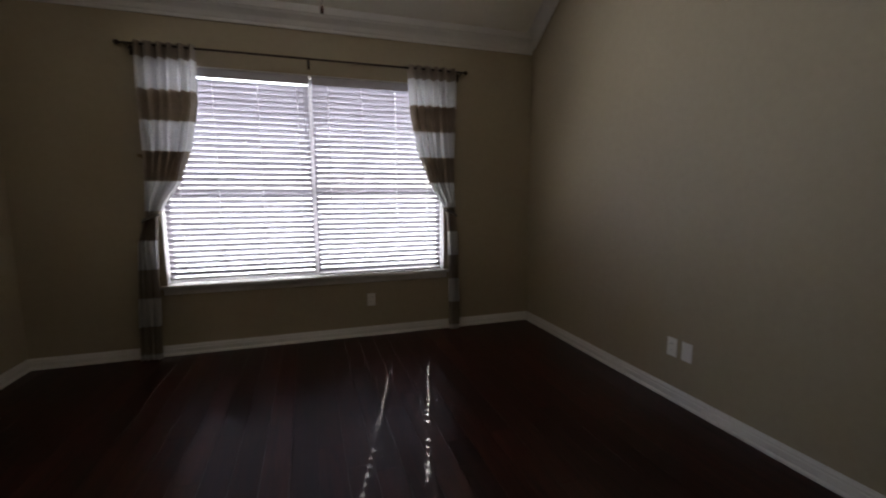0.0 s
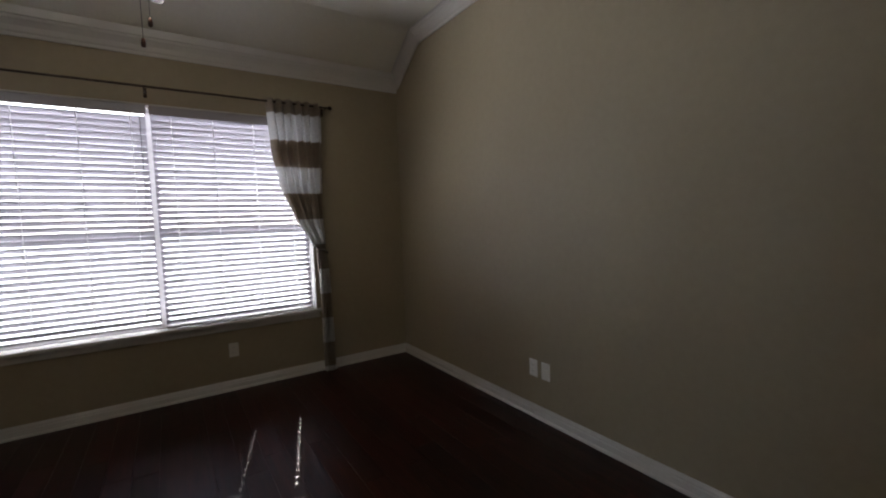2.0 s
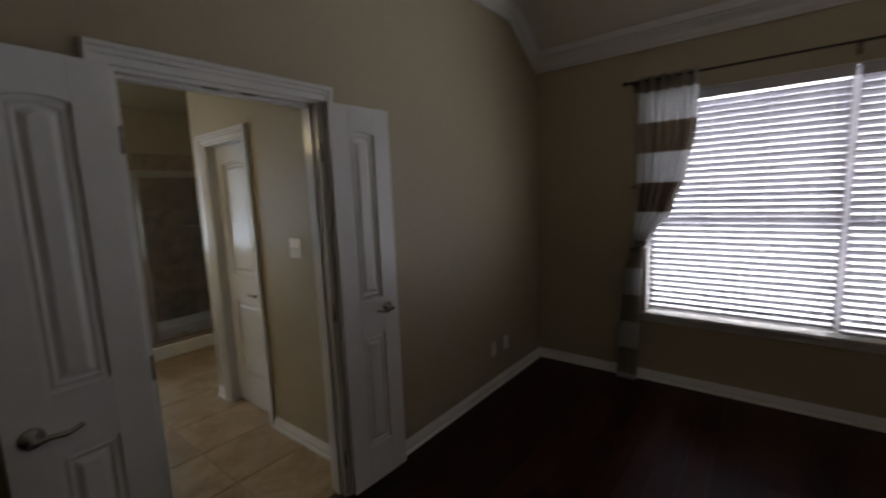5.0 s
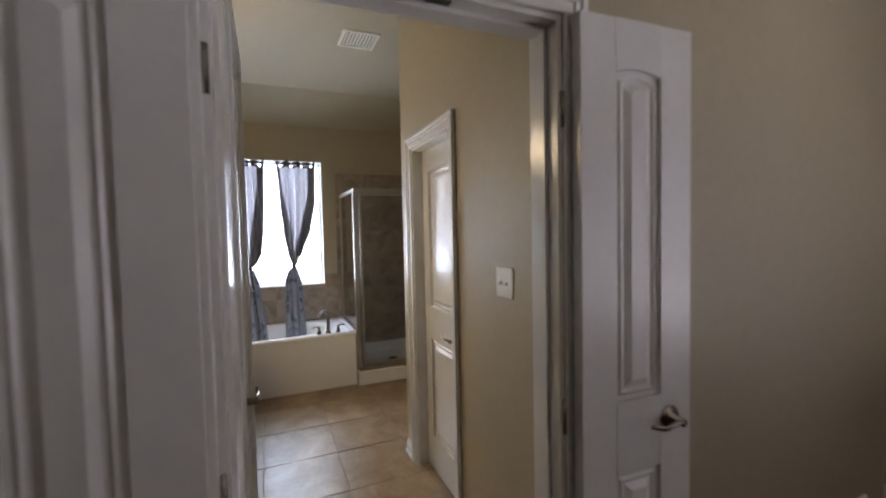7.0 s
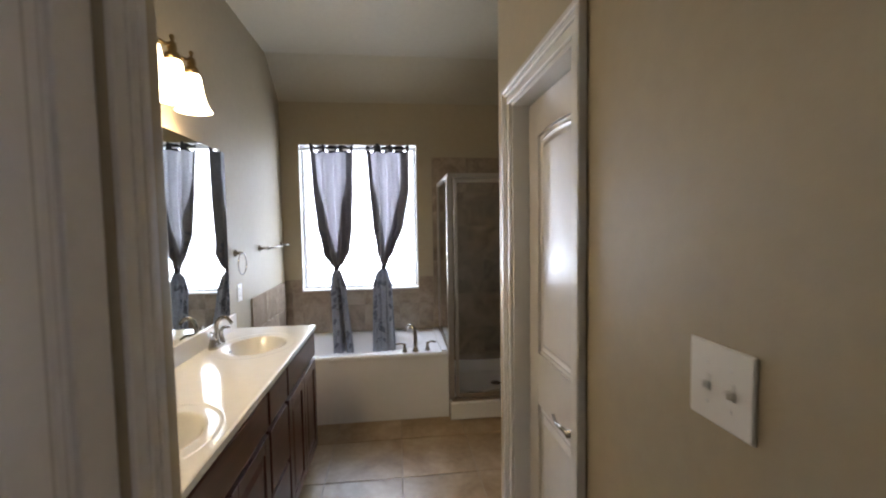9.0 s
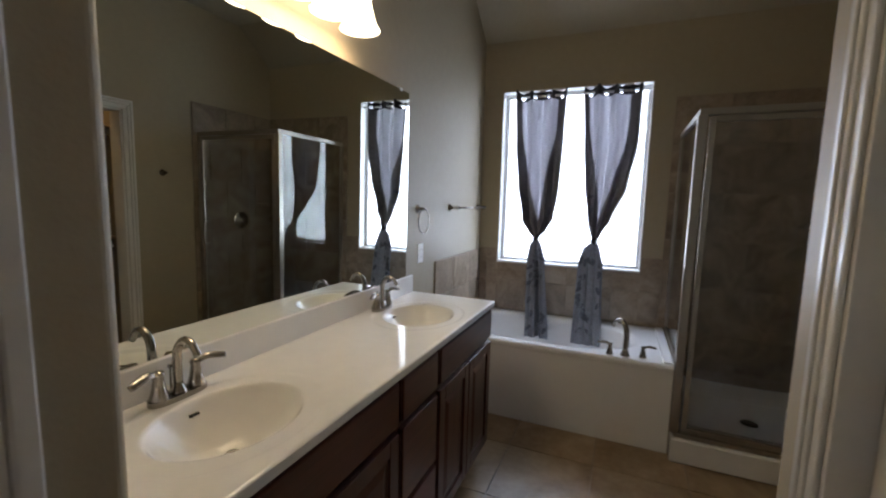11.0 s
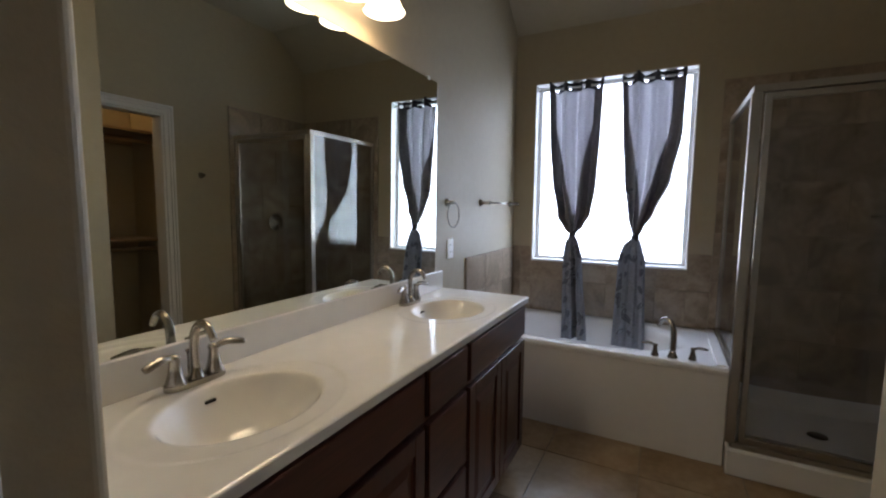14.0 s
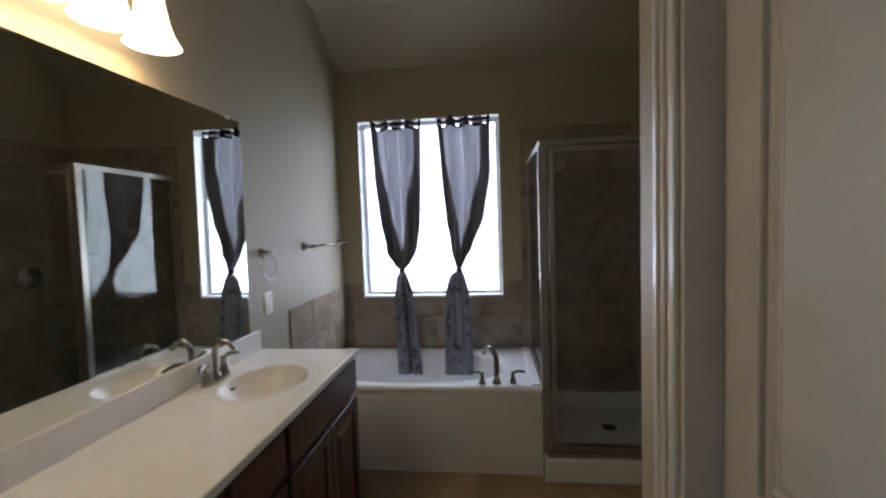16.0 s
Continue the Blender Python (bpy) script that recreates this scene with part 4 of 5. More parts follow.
def tub_top(u, v):
    x, y = WX + 0.012 + (TX - 0.002 - WX - 0.012) * u, VY + 0.004 + (TY - VY - 0.006) * v
    cx, cy = -3.685, 0.17
    r = (abs((x - cx) / 0.325) ** 2.4 + abs((y - cy) / 0.60) ** 2.4) ** (1 / 2.4)
    z = TZ
    if r < 1.10:
        k = max(0.0, min(1.0, (1.10 - r) / 0.10))
        z -= 0.012 * k * k * (3 - 2 * k)
    if r < 1.0:
        k = 1 - r
        z -= 0.40 * (1 - (1 - min(1.0, k / 0.42)) ** 3)
    if u > 0.985:
        z -= 0.012 * ((u - 0.985) / 0.015) ** 2
    return (x, y, z)


sheet("tub_basin", tub_top, 84, 140, ACRYL, tub)
bm = bmesh.new()
prism(bm, [(VY + 0.004, 0.0), (VY + 0.004, TZ - 0.013), (TY - 0.002, TZ - 0.013), (TY - 0.002, 0.0)], TX - 0.03, TX - 0.012, "x")
box(bm, TX - 0.03, VY + 0.004, TZ - 0.04, TX - 0.0015, TY - 0.002, TZ - 0.0125, bev=0.006, seg=2)
part("apron", bm, ACRYL, tub)
part("side_flange", boxes((WX + 0.012, TY - 0.055, TZ - 0.004, TX - 0.03, TY - 0.003, TZ + 0.011), bev=0.004), ACRYL, tub)
bm = bmesh.new()
lathe(bm, [(0.0, 0.004), (0.03, 0.004), (0.034, 0.0)], (-3.685, 0.55, TZ - 0.41), 20)
part("drain", bm, NICKEL, tub, smooth=True)


def gooseneck(name, label, x, y, z, way, s=1.0, flare=0.028):
    """A curved spout that bends towards the direction 'way' (x, y)."""
    t = thing(name, label, "faucet")
    wx, wy = way
    bm = bmesh.new()
    lathe(bm, [(0.0, 0), (flare * s, 0), (flare * s, 0.004), (flare * 0.7 * s, 0.02 * s), (0.0145 * s, 0.05 * s), (0.0, 0.05 * s)], (x, y, z), 20)
    pts = curve_pts([(x, y, z + 0.03 * s), (x, y, z + 0.13 * s), (x + wx * 0.012 * s, y + wy * 0.012 * s, z + 0.175 * s), (x + wx * 0.045 * s, y + wy * 0.045 * s, z + 0.205 * s), (x + wx * 0.085 * s, y + wy * 0.085 * s, z + 0.195 * s), (x + wx * 0.115 * s, y + wy * 0.115 * s, z + 0.155 * s)], 6)
    n = len(pts)
    tube(bm, pts, [s * (0.017 - 0.0045 * k / n) for k in range(n)], 14)
    part("spout", bm, NICKEL, t, smooth=True)
    return t


def lever_valve(parent, x, y, z, dx, dy, s=1.0):
    bm = bmesh.new()
    lathe(bm, [(0.0, 0), (0.025 * s, 0), (0.025 * s, 0.004), (0.017 * s, 0.03 * s), (0.013 * s, 0.062 * s), (0.016 * s, 0.07 * s), (0.013 * s, 0.078 * s), (0.0, 0.08 * s)], (x, y, z), 18)
    pts = curve_pts([(x, y, z + 0.068 * s), (x + dx * 0.03 * s, y + dy * 0.03 * s, z + 0.078 * s), (x + dx * 0.06 * s, y + dy * 0.06 * s, z + 0.074 * s), (x + dx * 0.085 * s, y + dy * 0.085 * s, z + 0.068 * s)], 5)
    tube(bm, pts, [0.0085 * s + 0.003 * s * math.sin(math.pi * k / len(pts)) for k in range(len(pts))], 10, 0.55)
    return part("lever", bm, NICKEL, parent, smooth=True)


tf = gooseneck("tub_faucet", "brushed nickel deck-mounted tub filler with two levers", -3.335, 0.74, TZ, (-0.72, -0.69), 1.0)
lever_valve(tf, -3.325, 0.652, TZ, -0.3, -0.95, 0.88)
lever_valve(tf, -3.345, 0.838, TZ, -0.3, 0.95, 0.88)

# ---------------------------------------------------------------- shower
sh = thing("shower_enclosure", "framed glass corner shower enclosure with satin metal profiles", "shower")
PX, PY, HZ = -3.25, 1.02, 1.955
part("header", boxes((PX - 0.018, PY - 0.015, HZ - 0.035, PX + 0.018, RY, HZ), (WX, PY - 0.015, HZ - 0.035, PX - 0.018, PY + 0.015, HZ), bev=0.002), ALU, sh)
part("corner_post", boxes((PX - 0.022, PY - 0.022, 0.165, PX + 0.022, PY + 0.022, HZ - 0.035), bev=0.003), ALU, sh)
part("wall_post", boxes((PX - 0.016, RY - 0.03, 0.165, PX + 0.016, RY - 0.002, HZ - 0.035), bev=0.002), ALU, sh)
part("wall_post", boxes((WX + 0.012, PY - 0.014, TZ + 0.004, WX + 0.04, PY + 0.014, HZ - 0.035), bev=0.002), ALU, sh)
part("bottom_track", boxes((PX - 0.022, PY, 0.14, PX + 0.022, RY - 0.002, 0.165), bev=0.003), ALU, sh)
part("side_track", boxes((WX + 0.012, PY - 0.014, TZ + 0.001, PX - 0.022, PY + 0.014, TZ + 0.025), bev=0.002), ALU, sh)
part("door_frame", boxes((PX - 0.008, PY + 0.035, 0.17, PX + 0.014, PY + 0.062, HZ - 0.04), (PX - 0.008, RY - 0.07, 0.17, PX + 0.014, RY - 0.04, HZ - 0.04), (PX - 0.008, PY + 0.062, 0.17, PX + 0.014, RY - 0.07, 0.20), (PX - 0.008, PY + 0.062, HZ - 0.07, PX + 0.014, RY - 0.07, HZ - 0.04), bev=0.002), ALU, sh, "satin metal door frame")
for nm, spec in (("glass_door", (PX, PY + 0.05, 0.18, PX + 0.006, RY - 0.05, HZ - 0.05)), ("side_glass", (WX + 0.03, PY - 0.003, TZ + 0.02, PX - 0.015, PY + 0.003, HZ - 0.03))):
    part(nm, boxes(spec), SHOWERGLASS, sh, "clear glass panel")
bm = bmesh.new()
tube(bm, curve_pts([(PX + 0.014, RY - 0.11, 0.98), (PX + 0.05, RY - 0.11, 1.0), (PX + 0.05, RY - 0.11, 1.16), (PX + 0.014, RY - 0.11, 1.18)], 5), 0.007, 8)
part("door_pull", bm, ALU, sh, smooth=True)
pan = thing("shower_pan", "white moulded shower pan with a front curb", "shower pan")


def pan_top(u, v):
    x, y = WX + 0.012 + (PX - 0.03 - WX - 0.012) * u, 1.004 + (RY - 1.016) * v
    r = math.hypot(x + 3.74, y - 1.5)
    e = min(u, 1 - u, v, 1 - v) * 0.8
    return (x, y, 0.075 + 0.03 * min(1.0, r / 0.5) + 0.10 * max(0.0, 1 - e / 0.035) ** 2)


sheet("pan", pan_top, 60, 60, ACRYL, pan)
part("curb", boxes((PX - 0.06, 1.004, 0, PX + 0.045, RY - 0.002, 0.14), bev=0.008), ACRYL, pan)
bm = bmesh.new()
lathe(bm, [(0.0, 0.006), (0.045, 0.006), (0.05, 0.0)], (-3.74, 1.5, 0.076), 24)
part("drain", bm, BRONZE, pan, "dark metal drain grate", True)
part("pony_wall", boxes((WX, 0.999, 0, PX - 0.061, 1.0035, TZ)), ACRYL, pan)
valve = thing("shower_valve", "round brushed nickel shower valve on the tiled wall", "shower valve")
bm = bmesh.new()
lathe(bm, [(0.0, 0), (0.085, 0), (0.085, -0.006), (0.07, -0.012), (0.03, -0.016), (0.026, -0.05), (0.0, -0.052)], (-3.68, RY - 0.012, 1.17), 28, "y")
part("escutcheon", bm, NICKEL, valve, smooth=True)
bm = bmesh.new()
tube(bm, [(-3.68, RY - 0.06, 1.17), (-3.68, RY - 0.065, 1.09)], [0.01, 0.007], 10)
part("lever", bm, NICKEL, valve, smooth=True)
dish = thing("soap_shelf", "small tile-coloured corner soap shelf in the shower", "soap shelf")
bm = bmesh.new()
prism(bm, [(WX + 0.012, RY - 0.22), (WX + 0.012, RY - 0.012), (WX + 0.22, RY - 0.012), (WX + 0.15, RY - 0.13)], 1.32, 1.34, "z")
part("shelf", bm, TILEW, dish)

# ---------------------------------------------------------------- vanity
CT, CF, CX0, CX1 = 0.907, 0.060, SX - 0.002, -2.81
top = thing("vanity_counter", "cream cultured marble double vanity top with two oval basins", "countertop")
SINKS = ((-1.335, -0.185), (-2.375, -0.185))


def counter_top(u, v):
    x, y = CX0 + (CX1 - CX0) * u, VY + 0.002 + (CF - VY - 0.002) * v
    z = CT
    for cx, cy in SINKS:
        r = math.hypot((x - cx) / 0.182, (y - cy) / 0.15)
        ro = math.hypot((x - cx) / 0.262, (y - cy) / 0.208)
        if ro < 1.0:
            k = min(1.0, (1 - ro) / 0.04)
            z -= 0.0022 * k * k * (3 - 2 * k)
        if r < 1.06:
            k = max(0.0, 1.06 - r) / 1.06
            z -= 0.118 * (1 - (1 - min(1.0, k / 0.9)) ** 2.0) * min(1.0, k / 0.08) ** 0.5
    e = min(u * 1.87, (1 - u) * 1.87, (1 - v) * 0.55)
    if e < 0.006:
        z -= 0.003 * (1 - e / 0.006) ** 2
    return (x, y, z)


sheet("basin_top", counter_top, 300, 92, MARBLE, top)
bm = bmesh.new()
box(bm, CX0, CF - 0.03, CT - 0.032, CX1, CF, CT - 0.0028, bev=0.003)
box(bm, CX1, VY + 0.002, CT - 0.032, CX1 + 0.03, CF - 0.03, CT - 0.0028)
part("front_edge", bm, MARBLE, top)
part("backsplash", boxes((CX0, VY + 0.001, CT - 0.001, CX1 + 0.02, VY + 0.02, CT + 0.1), bev=0.003), MARBLE, top)
part("side_splash", boxes((CX0 - 0.018, VY + 0.024, CT - 0.001, CX0 - 0.001, CF - 0.02, CT + 0.09), bev=0.003), MARBLE, top)
for cx, cy in SINKS:
    bm = bmesh.new()
    lathe(bm, [(0.0, 0.019), (0.015, 0.018), (0.019, 0.014), (0.012, 0.009), (0.012, 0.005), (0.027, 0.004), (0.03, 0.0)], (cx, cy, CT - 0.1185), 20)
    part("drain_stopper", bm, NICKEL, top, "brushed nickel pop-up stopper", True)
    part("overflow_slot", boxes((cx - 0.013, cy - 0.142, CT - 0.037, cx + 0.013, cy - 0.132, CT - 0.031)), BLACK, top, "dark overflow slot")


def vanity_faucet(x, y):
    t = gooseneck("vanity_faucet", "brushed nickel centerset faucet with two lever handles", x, y, CT + 0.012, (0, 1), 0.72, 0.03)
    bm = bmesh.new()
    pts = [(0.078 * math.copysign(abs(math.cos(a)) ** 0.6, math.cos(a)), 0.027 * math.copysign(abs(math.sin(a)) ** 0.8, math.sin(a))) for a in (2 * math.pi * k / 28 for k in range(28))]
    prism(bm, [(x + a, y + b) for a, b in pts], CT - 0.0005, CT + 0.014, "z")
    part("base_plate", bm, NICKEL, t)
    lever_valve(t, x + 0.051, y, CT + 0.012, 0.97, 0.25, 0.95)
    lever_valve(t, x - 0.051, y, CT + 0.012, -0.97, 0.25, 0.95)
    bm = bmesh.new()
    tube(bm, [(x, y - 0.03, CT + 0.012), (x, y - 0.03, CT + 0.075)], 0.003, 8)
    lathe(bm, [(0.0, 0.0), (0.006, 0.002), (0.006, 0.009), (0.0, 0.011)], (x, y - 0.03, CT + 0.073), 10)
    part("lift_rod", bm, NICKEL, t, smooth=True)
    return t


vanity_faucet(-1.342, -0.388)
vanity_faucet(-2.375, -0.388)

VF = 0.032          # cabinet face
for nm, a, b in (("sink_cabinet", -0.941, -1.775), ("drawer_cabinet", -1.776, -2.085), ("sink_cabinet", -2.086, -2.798)):
    lab = "dark cherry sink cabinet with raised-panel doors" if nm == "sink_cabinet" else "dark cherry cabinet with a stack of drawers"
    cab = thing(nm, lab, "cabinet", "vanity cabinets")
    part("body", boxes((b, VY + 0.002, 0.095, a, VF - 0.02, 0.755)), CHERRY, cab)
    part("side_panel", boxes((b, VY + 0.002, 0.755, b + 0.018, VF - 0.02, CT - 0.034)), CHERRY, cab)
    part("side_panel", boxes((a - 0.018, VY + 0.002, 0.755, a, VF - 0.02, CT - 0.034)), CHERRY, cab)
    part("toe_kick", boxes((b, VY + 0.05, 0, a, VF - 0.09, 0.095)), BLACK, cab)
    part("face_frame", boxes((b, VF - 0.02, 0.095, b + 0.025, VF, CT - 0.033), (a - 0.025, VF - 0.02, 0.095, a, VF, CT - 0.033), (b + 0.025, VF - 0.02, CT - 0.055, a - 0.025, VF, CT - 0.033), (b + 0.025, VF - 0.02, 0.095, a - 0.025, VF, 0.125), (b + 0.025, VF - 0.02, 0.675, a - 0.025, VF, 0.73)), CHERRYX, cab)

    def front(name, x0, x1, z0, z1, panel):
        bm = bmesh.new()
        box(bm, x0, VF + 0.001, z0, x1, VF + 0.012, z1)
        if panel:
            w = 0.055
            for s in ((x0, z0, x0 + w, z1), (x1 - w, z0, x1, z1), (x0 + w, z0, x1 - w, z0 + w), (x0 + w, z1 - w, x1 - w, z1)):
                box(bm, s[0], VF + 0.011, s[1], s[2], VF + 0.021, s[3], bev=0.002)
            iw = w + 0.012
            o = [(x0 + iw, z0 + iw), (x1 - iw, z0 + iw), (x1 - iw, z1 - iw), (x0 + iw, z1 - iw)]
            i2 = [(x0 + iw + 0.03, z0 + iw + 0.03), (x1 - iw - 0.03, z0 + iw + 0.03), (x1 - iw - 0.03, z1 - iw - 0.03), (x0 + iw + 0.03, z1 - iw - 0.03)]
            vo = [bm.verts.new((u, VF + 0.0115, v)) for u, v in o]
            vi = [bm.verts.new((u, VF + 0.019, v)) for u, v in i2]
            for q in range(4):
                bm.faces.new((vo[q], vo[(q + 1) % 4], vi[(q + 1) % 4], vi[q]))
            bm.faces.new(vi)
            bmesh.ops.recalc_face_normals(bm, faces=bm.faces)
        else:
            box(bm, x0, VF + 0.0115, z0, x1, VF + 0.021, z1, bev=0.007, seg=2)
        return part(name, bm, CHERRY if panel else CHERRYX, cab)
    if nm == "sink_cabinet":
        mid = (a + b) / 2
        front("drawer_front", b + 0.012, a - 0.012, 0.715, 0.862, False)
        front("door", b + 0.012, mid - 0.003, 0.11, 0.69, True)
        front("door", mid + 0.003, a - 0.012, 0.11, 0.69, True)
    else:
        for q0, q1 in ((0.715, 0.862), (0.415, 0.69), (0.11, 0.395)):
            front("drawer_front", b + 0.012, a - 0.012, q0, q1, False)

mir = thing("wall_mirror", "large frameless wall mirror above the vanity backsplash", "mirror")
bm = bmesh.new()
prism(bm, [(VY + 0.006, CT + 0.101), (VY + 0.012, CT + 0.101), (VY + 0.0185, 2.013), (VY + 0.0125, 2.013)], SX - 0.03, -2.712, "x")
part("mirror_glass", bm, MIRROR, mir)
for x in (-1.4, -2.62):
    part("clip", boxes((x - 0.012, VY + 0.001, 2.006, x + 0.012, VY + 0.0215, 2.022), bev=0.001), PLATE, mir, "clear plastic mirror clip")

# vanity light
vl = thing("vanity_light", "antique brass four-light bath bar with lit opal bell shades", "wall lamp")
LX = (-1.575, -1.745, -1.915, -2.085)
LZ, LM = -0.05, -1.83                 # height offset and middle of the fixture
bm = bmesh.new()
lathe(bm, [(0.0, 0.0), (0.075, 0.0), (0.078, 0.006), (0.066, 0.012), (0.058, 0.014), (0.05, 0.024), (0.0, 0.03)], (0, 0, 0), 32, "y")
bmesh.ops.transform(bm, matrix=pose(LM, VY, 2.30 + LZ) @ Matrix.Diagonal((1.75, 1, 0.92, 1)), verts=bm.verts)
part("back_plate", bm, BRASS, vl, "stepped oval antique brass back plate", True)
bm = bmesh.new()
pts = []
for k, x in enumerate(LX):
    pts.append((x, VY + 0.13, 2.392 + LZ))
    if k < 3:
        xm = (x + LX[k + 1]) / 2
        pts += [(x - 0.035, VY + 0.122, 2.412 + LZ), (xm, VY + 0.10, 2.385 + LZ), (LX[k + 1] + 0.035, VY + 0.118, 2.372 + LZ)]
tube(bm, curve_pts(pts, 6), 0.0075, 8)
for dx in (-0.04, 0.04):
    tube(bm, curve_pts([(LM + dx, VY + 0.015, 2.30 + LZ), (LM + dx * 1.2, VY + 0.06, 2.32 + LZ), (LM + dx * 0.6, VY + 0.10, 2.385 + LZ)], 5), 0.007, 8)
part("arm", bm, BRASS, vl, smooth=True)
for x in LX:
    bm = bmesh.new()
    lathe(bm, [(0.0, 2.424), (0.008, 2.421), (0.011, 2.413), (0.007, 2.405), (0.007, 2.392), (0.017, 2.387), (0.02, 2.362), (0.017, 2.352), (0.029, 2.342), (0.031, 2.315), (0.0, 2.315)], (x, VY + 0.13, LZ), 18)
    part("socket_cup", bm, BRASS, vl, smooth=True)
    bm = bmesh.new()
    prof = [(0.028, 2.32), (0.035, 2.305), (0.040, 2.27), (0.047, 2.225), (0.058, 2.185), (0.070, 2.158), (0.078, 2.148)]
    lathe(bm, prof + [(r - 0.004, z) for r, z in prof[::-1]], (x, VY + 0.13, LZ), 28)
    part("shade", bm, OPAL, vl, "lit opal glass bell shade", True)
    glow("vanity_bulb", x, VY + 0.13, 2.166 + LZ, 1.7, 0.03, (1.0, 0.76, 0.44))

# towel ring and bar
ring = thing("towel_ring", "brushed nickel towel ring beside the mirror", "towel ring")
bm = bmesh.new()
lathe(bm, [(0.0, 0), (0.026, 0), (0.026, 0.006), (0.012, 0.014), (0.01, 0.05), (0.0, 0.052)], (-2.865, VY, 1.39), 18, "y")
part("mount", bm, NICKEL, ring, smooth=True)
bm = bmesh.new()
tube(bm, [(-2.865 + 0.072 * math.sin(a * math.pi / 16), VY + 0.045, 1.32 + 0.072 * math.cos(a * math.pi / 16)) for a in range(33)], 0.004, 8)
part("ring", bm, NICKEL, ring, smooth=True)
bar = thing("towel_bar", "brushed nickel towel bar on the wall beside the tub", "towel bar")
for x in (-3.365, -3.97):
    bm = bmesh.new()
    lathe(bm, [(0.0, 0), (0.026, 0), (0.026, 0.006), (0.012, 0.014), (0.01, 0.055), (0.014, 0.06), (0.014, 0.075), (0.0, 0.078)], (x, VY, 1.395), 18, "y")
    part("mount", bm, NICKEL, bar, smooth=True)
bm = bmesh.new()
tube(bm, [(-3.365, VY + 0.065, 1.395), (-3.97, VY + 0.065, 1.395)], 0.007, 10)
part("bar", bm, NICKEL, bar, smooth=True)

hook = thing("robe_hook", "small nickel robe hook on the beige wall", "hook")
bm = bmesh.new()
lathe(bm, [(0.0, 0), (0.025, 0), (0.025, -0.006), (0.01, -0.014), (0.009, -0.04), (0.014, -0.045), (0.0, -0.05)], (-2.925, RY, 1.583), 16, "y")
part("mount", bm, NICKEL, hook, smooth=True)

# ceiling vent
vent = thing("ceiling_vent", "white square ceiling vent in the bathroom", "vent")
vx, vy = -2.4, 0.92
part("frame", boxes((vx - 0.14, vy - 0.14, BZ - 0.012, vx + 0.14, vy - 0.115, BZ), (vx - 0.14, vy + 0.115, BZ - 0.012, vx + 0.14, vy + 0.14, BZ), (vx - 0.14, vy - 0.115, BZ - 0.012, vx - 0.115, vy + 0.115, BZ), (vx + 0.115, vy - 0.115, BZ - 0.012, vx + 0.14, vy + 0.115, BZ), bev=0.002), PLATE, vent)
for i in range(9):
    part("slat", boxes((vx - 0.115, vy - 0.105 + i * 0.025, BZ - 0.010, vx + 0.115, vy - 0.095 + i * 0.025, BZ - 0.002)), PLATE, vent)

# ---------------------------------------------------------------- closet
for z in (1.0, 1.95):
    sf = thing("closet_shelf", "closet shelf board with a hanging rod below", "shelf", "closet shelves")
    part("board", boxes((-2.9, 2.55, z, -1.5, 2.949, z + 0.02)), SHELFWOOD, sf)
    bm = bmesh.new()
    tube(bm, [(-2.9, 2.62, z - 0.07), (-1.5, 2.62, z - 0.07)], 0.015, 10)
    part("hanging_rod", bm, SHELFWOOD, sf, smooth=True)
    part("cleat", boxes((-2.9, 2.93, z - 0.08, -1.5, 2.949, z)), SHELFWOOD, sf)
cl = thing("closet_light", "small lit ceiling lamp in the closet", "ceiling lamp")
bm = bmesh.new()
lathe(bm, [(0.11, CZ), (0.115, CZ - 0.03), (0.08, CZ - 0.07), (0.0, CZ - 0.085)], (-2.2, 2.45, 0))
part("globe", bm, shining("lit closet globe", (1.0, 0.66, 0.3), 40.0), cl, smooth=True)

# ---------------------------------------------------------------- floor and wall pieces


def pieces(name, parent, specs, material, axis, bev=0.0014):
    """Alike flat pieces: (u0, v0, u1, v1, w0, w1); shared mesh for equal sizes. axis: the way the face looks."""
    made = {}
    for u0, v0, u1, v1, w0, w1 in specs:
        su, sv, sw = round(u1 - u0, 4), round(v1 - v0, 4), w1 - w0
        key = (su, sv, round(sw, 4))
        if key not in made:
            bm = bmesh.new()
            d = {"z": (su, sv, abs(sw)), "x": (abs(sw), su, sv), "y": (su, abs(sw), sv)}[axis]
            box(bm, -d[0] / 2, -d[1] / 2, -d[2] / 2, d[0] / 2, d[1] / 2, d[2] / 2, bev=bev)
            ob = part(name, bm, material, parent)
            made[key] = ob.data
        else:
            ob = new(name, made[key])
            ob.parent = parent
        c = ((u0 + u1) / 2, (v0 + v1) / 2, (w0 + w1) / 2)
        ob.location = {"z": c, "x": (c[2], c[0], c[1]), "y": (c[0], c[2], c[1])}[axis]


rnd = random.Random(5)
specs = []
pw, pl = 0.127, 1.22
x = 0.0
while x < BX - 0.01:
    x1 = min(BX, x + pw)
    y = BY0 - rnd.uniform(0.1, 1.1)
    while y < BY1:
        a, b = max(BY0, y), min(BY1, y + pl)
        if b - a > 0.03:
            specs.append((x + 0.0006, a + 0.0006, x1 - 0.0006, b - 0.0006, -0.006, 0.0))
        y += pl
    x = x1
pieces("plank", floor_bed, specs, FLOORWOOD, "z", 0.0003)
structure("door_threshold", boxes((-0.075, DY0 + 0.016, -0.004, 0.0, DY1 - 0.016, 0.004), bev=0.002), FLOORWOOD, "dark wood threshold between the floors", "threshold")


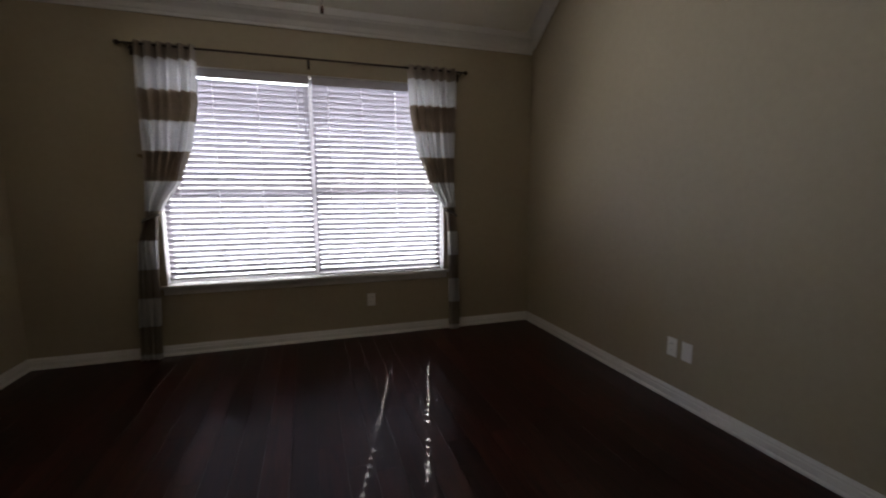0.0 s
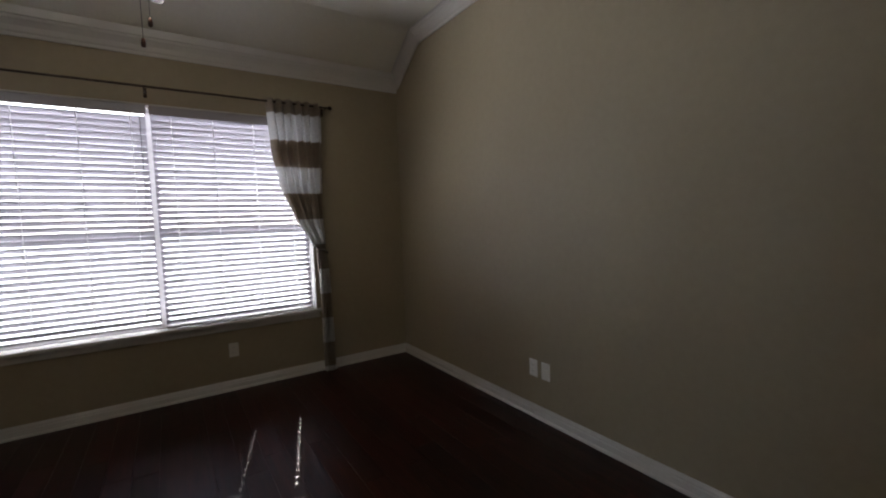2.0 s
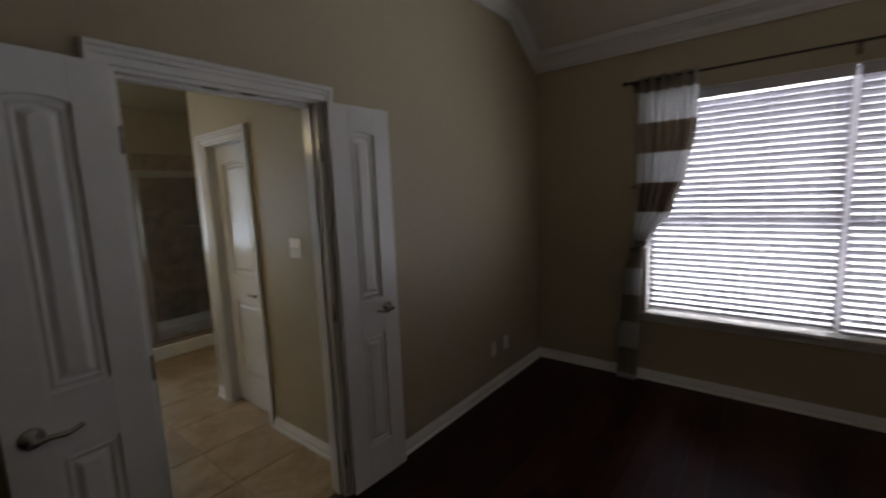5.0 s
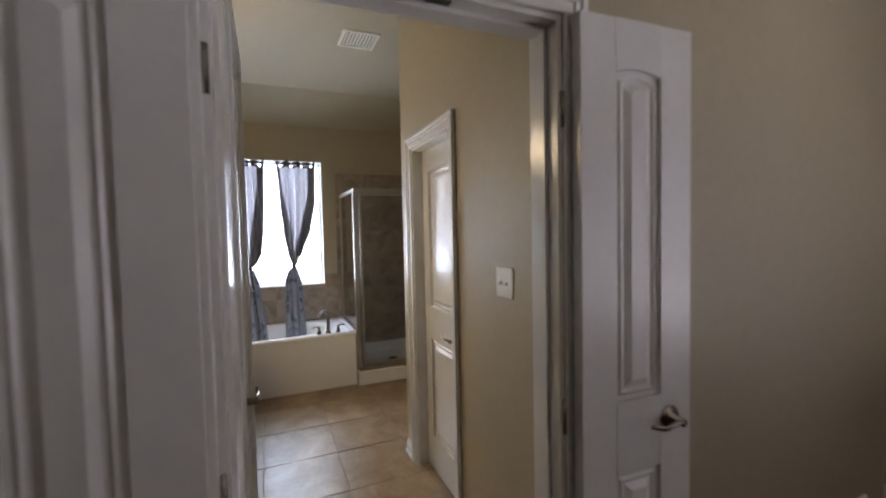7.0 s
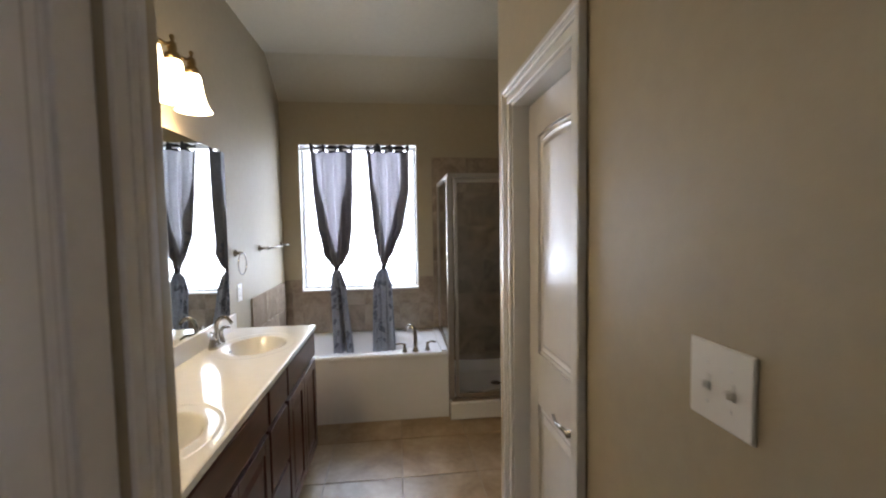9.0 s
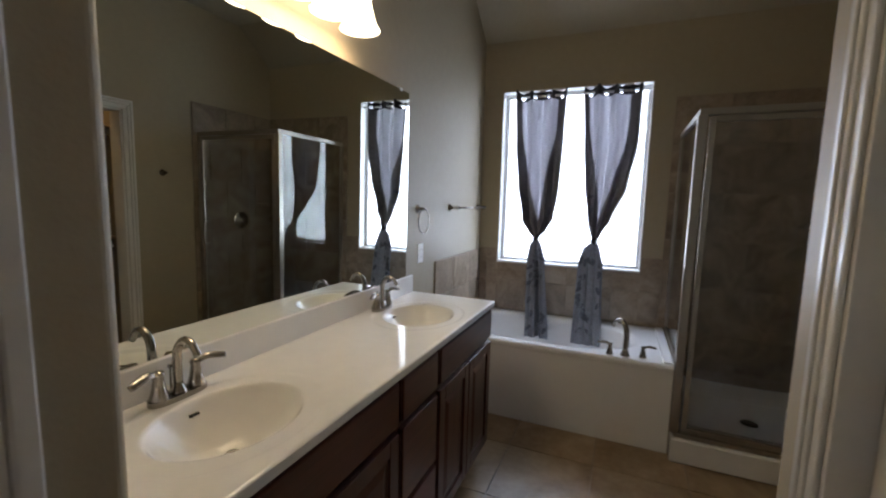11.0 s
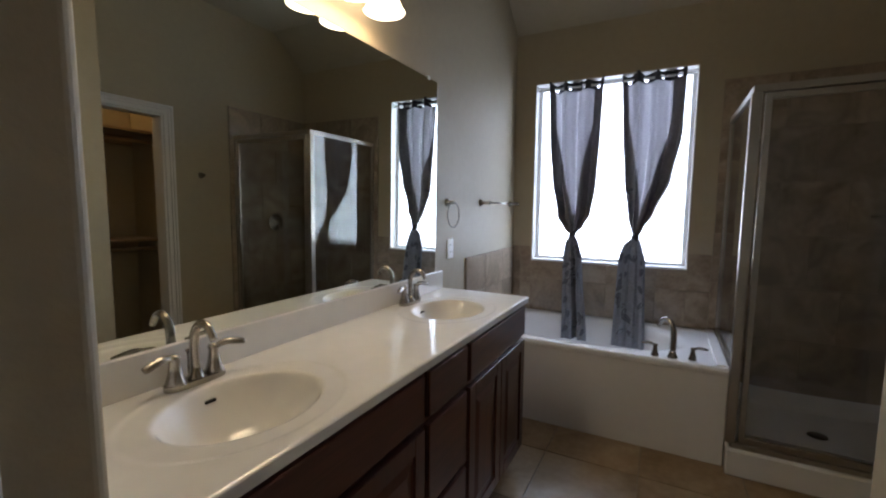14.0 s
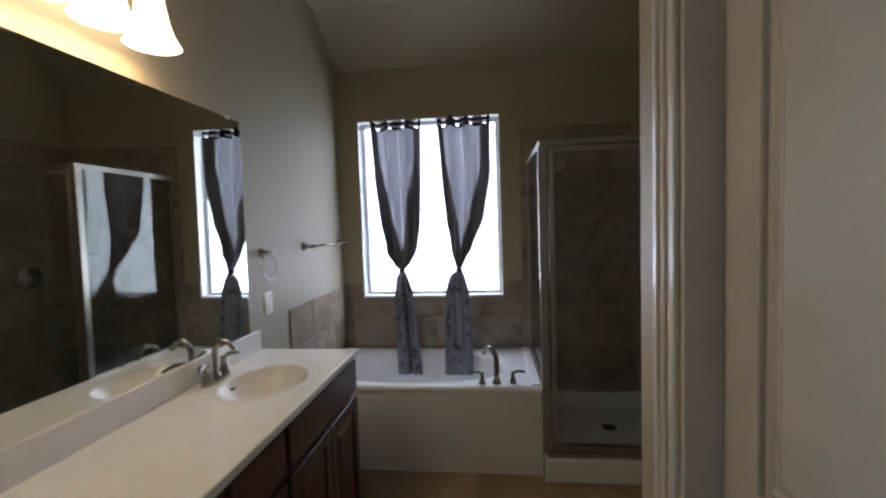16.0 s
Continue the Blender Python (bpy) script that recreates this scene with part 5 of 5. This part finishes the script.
def tiles_in(u0, u1, v0, v1, su, sv, ou, ov, g, w0, w1, brick=False):
    out = []
    j = math.floor((v0 - ov) / sv)
    while ov + j * sv < v1:
        sh_ = su / 2 if brick and j % 2 else 0.0
        i = math.floor((u0 - ou - sh_) / su)
        while ou + sh_ + i * su < u1:
            a, b = max(u0, ou + sh_ + i * su + g / 2), min(u1, ou + sh_ + (i + 1) * su - g / 2)
            c, d = max(v0, ov + j * sv + g / 2), min(v1, ov + (j + 1) * sv - g / 2)
            if b - a > 0.015 and d - c > 0.015:
                out.append((a, c, b, d, w0, w1))
            i += 1
        j += 1
    return out


specs = [s for s in tiles_in(WX, -0.076, VY, RY, 0.4725, 0.4725, -2.03, 0.61, 0.006, -0.005, 0.0) if not (s[0] > SX + T and s[3] < HL - T + 0.01) and not (s[0] > EX + T and s[1] > HR + T) and not (s[2] < PX - 0.1)]
pieces("tile", floor_bath, specs, TILEF, "z")
# tiled surround: bed of grout with tiles on it
ts = 0.335
g1 = structure("tile_tub_back", boxes((WX, VY, TZ - 0.02, WX + 0.006, BW[0] - 0.003, 1.055), (WX, BW[0] - 0.003, TZ - 0.02, WX + 0.006, BW[1] + 0.003, BW[2] - 0.004), (WX, BW[1] + 0.003, TZ - 0.02, WX + 0.006, 0.96, 1.055)), GROUT, "mottled brown tile band behind the tub", "wall tile")
sp = []
for y_0, y_1, zt in ((VY + 0.012, BW[0] - 0.003, 1.055), (BW[0] - 0.003, BW[1] + 0.003, BW[2] - 0.005), (BW[1] + 0.003, 0.957, 1.055)):
    sp += tiles_in(y_0, y_1, TZ + 0.003, zt, ts, 0.26, -0.38, TZ, 0.005, WX + 0.006, WX + 0.011)
pieces("tile", g1, sp, TILEW, "x")
g2 = structure("tile_tub_side", boxes((WX + 0.012, VY, TZ - 0.02, -3.13, VY + 0.006, 1.042)), GROUT, "mottled brown tile band on the wall beside the tub", "wall tile")
pieces("tile", g2, tiles_in(WX + 0.013, -3.13, TZ + 0.003, 1.042, ts, 0.26, -3.13, TZ, 0.005, VY + 0.006, VY + 0.011), TILEW, "y")
g3 = structure("tile_shower_back", boxes((WX, 0.96, 0.05, WX + 0.006, RY, 2.21)), GROUT, "mottled brown tile on the shower wall", "wall tile")
pieces("tile", g3, tiles_in(0.962, RY - 0.001, 0.17, 2.208, ts, ts, 0.962, 2.208 - 7 * ts, 0.005, WX + 0.006, WX + 0.011, True), TILEW, "x")
g4 = structure("tile_shower_side", boxes((WX + 0.012, RY - 0.006, 0.05, -3.19, RY, 2.21)), GROUT, "mottled brown tile on the shower wall", "wall tile")
pieces("tile", g4, tiles_in(WX + 0.013, -3.192, 0.17, 2.208, ts, ts, -3.192 - 3 * ts, 2.208 - 7 * ts, 0.005, RY - 0.011, RY - 0.006, True), TILEW, "y")
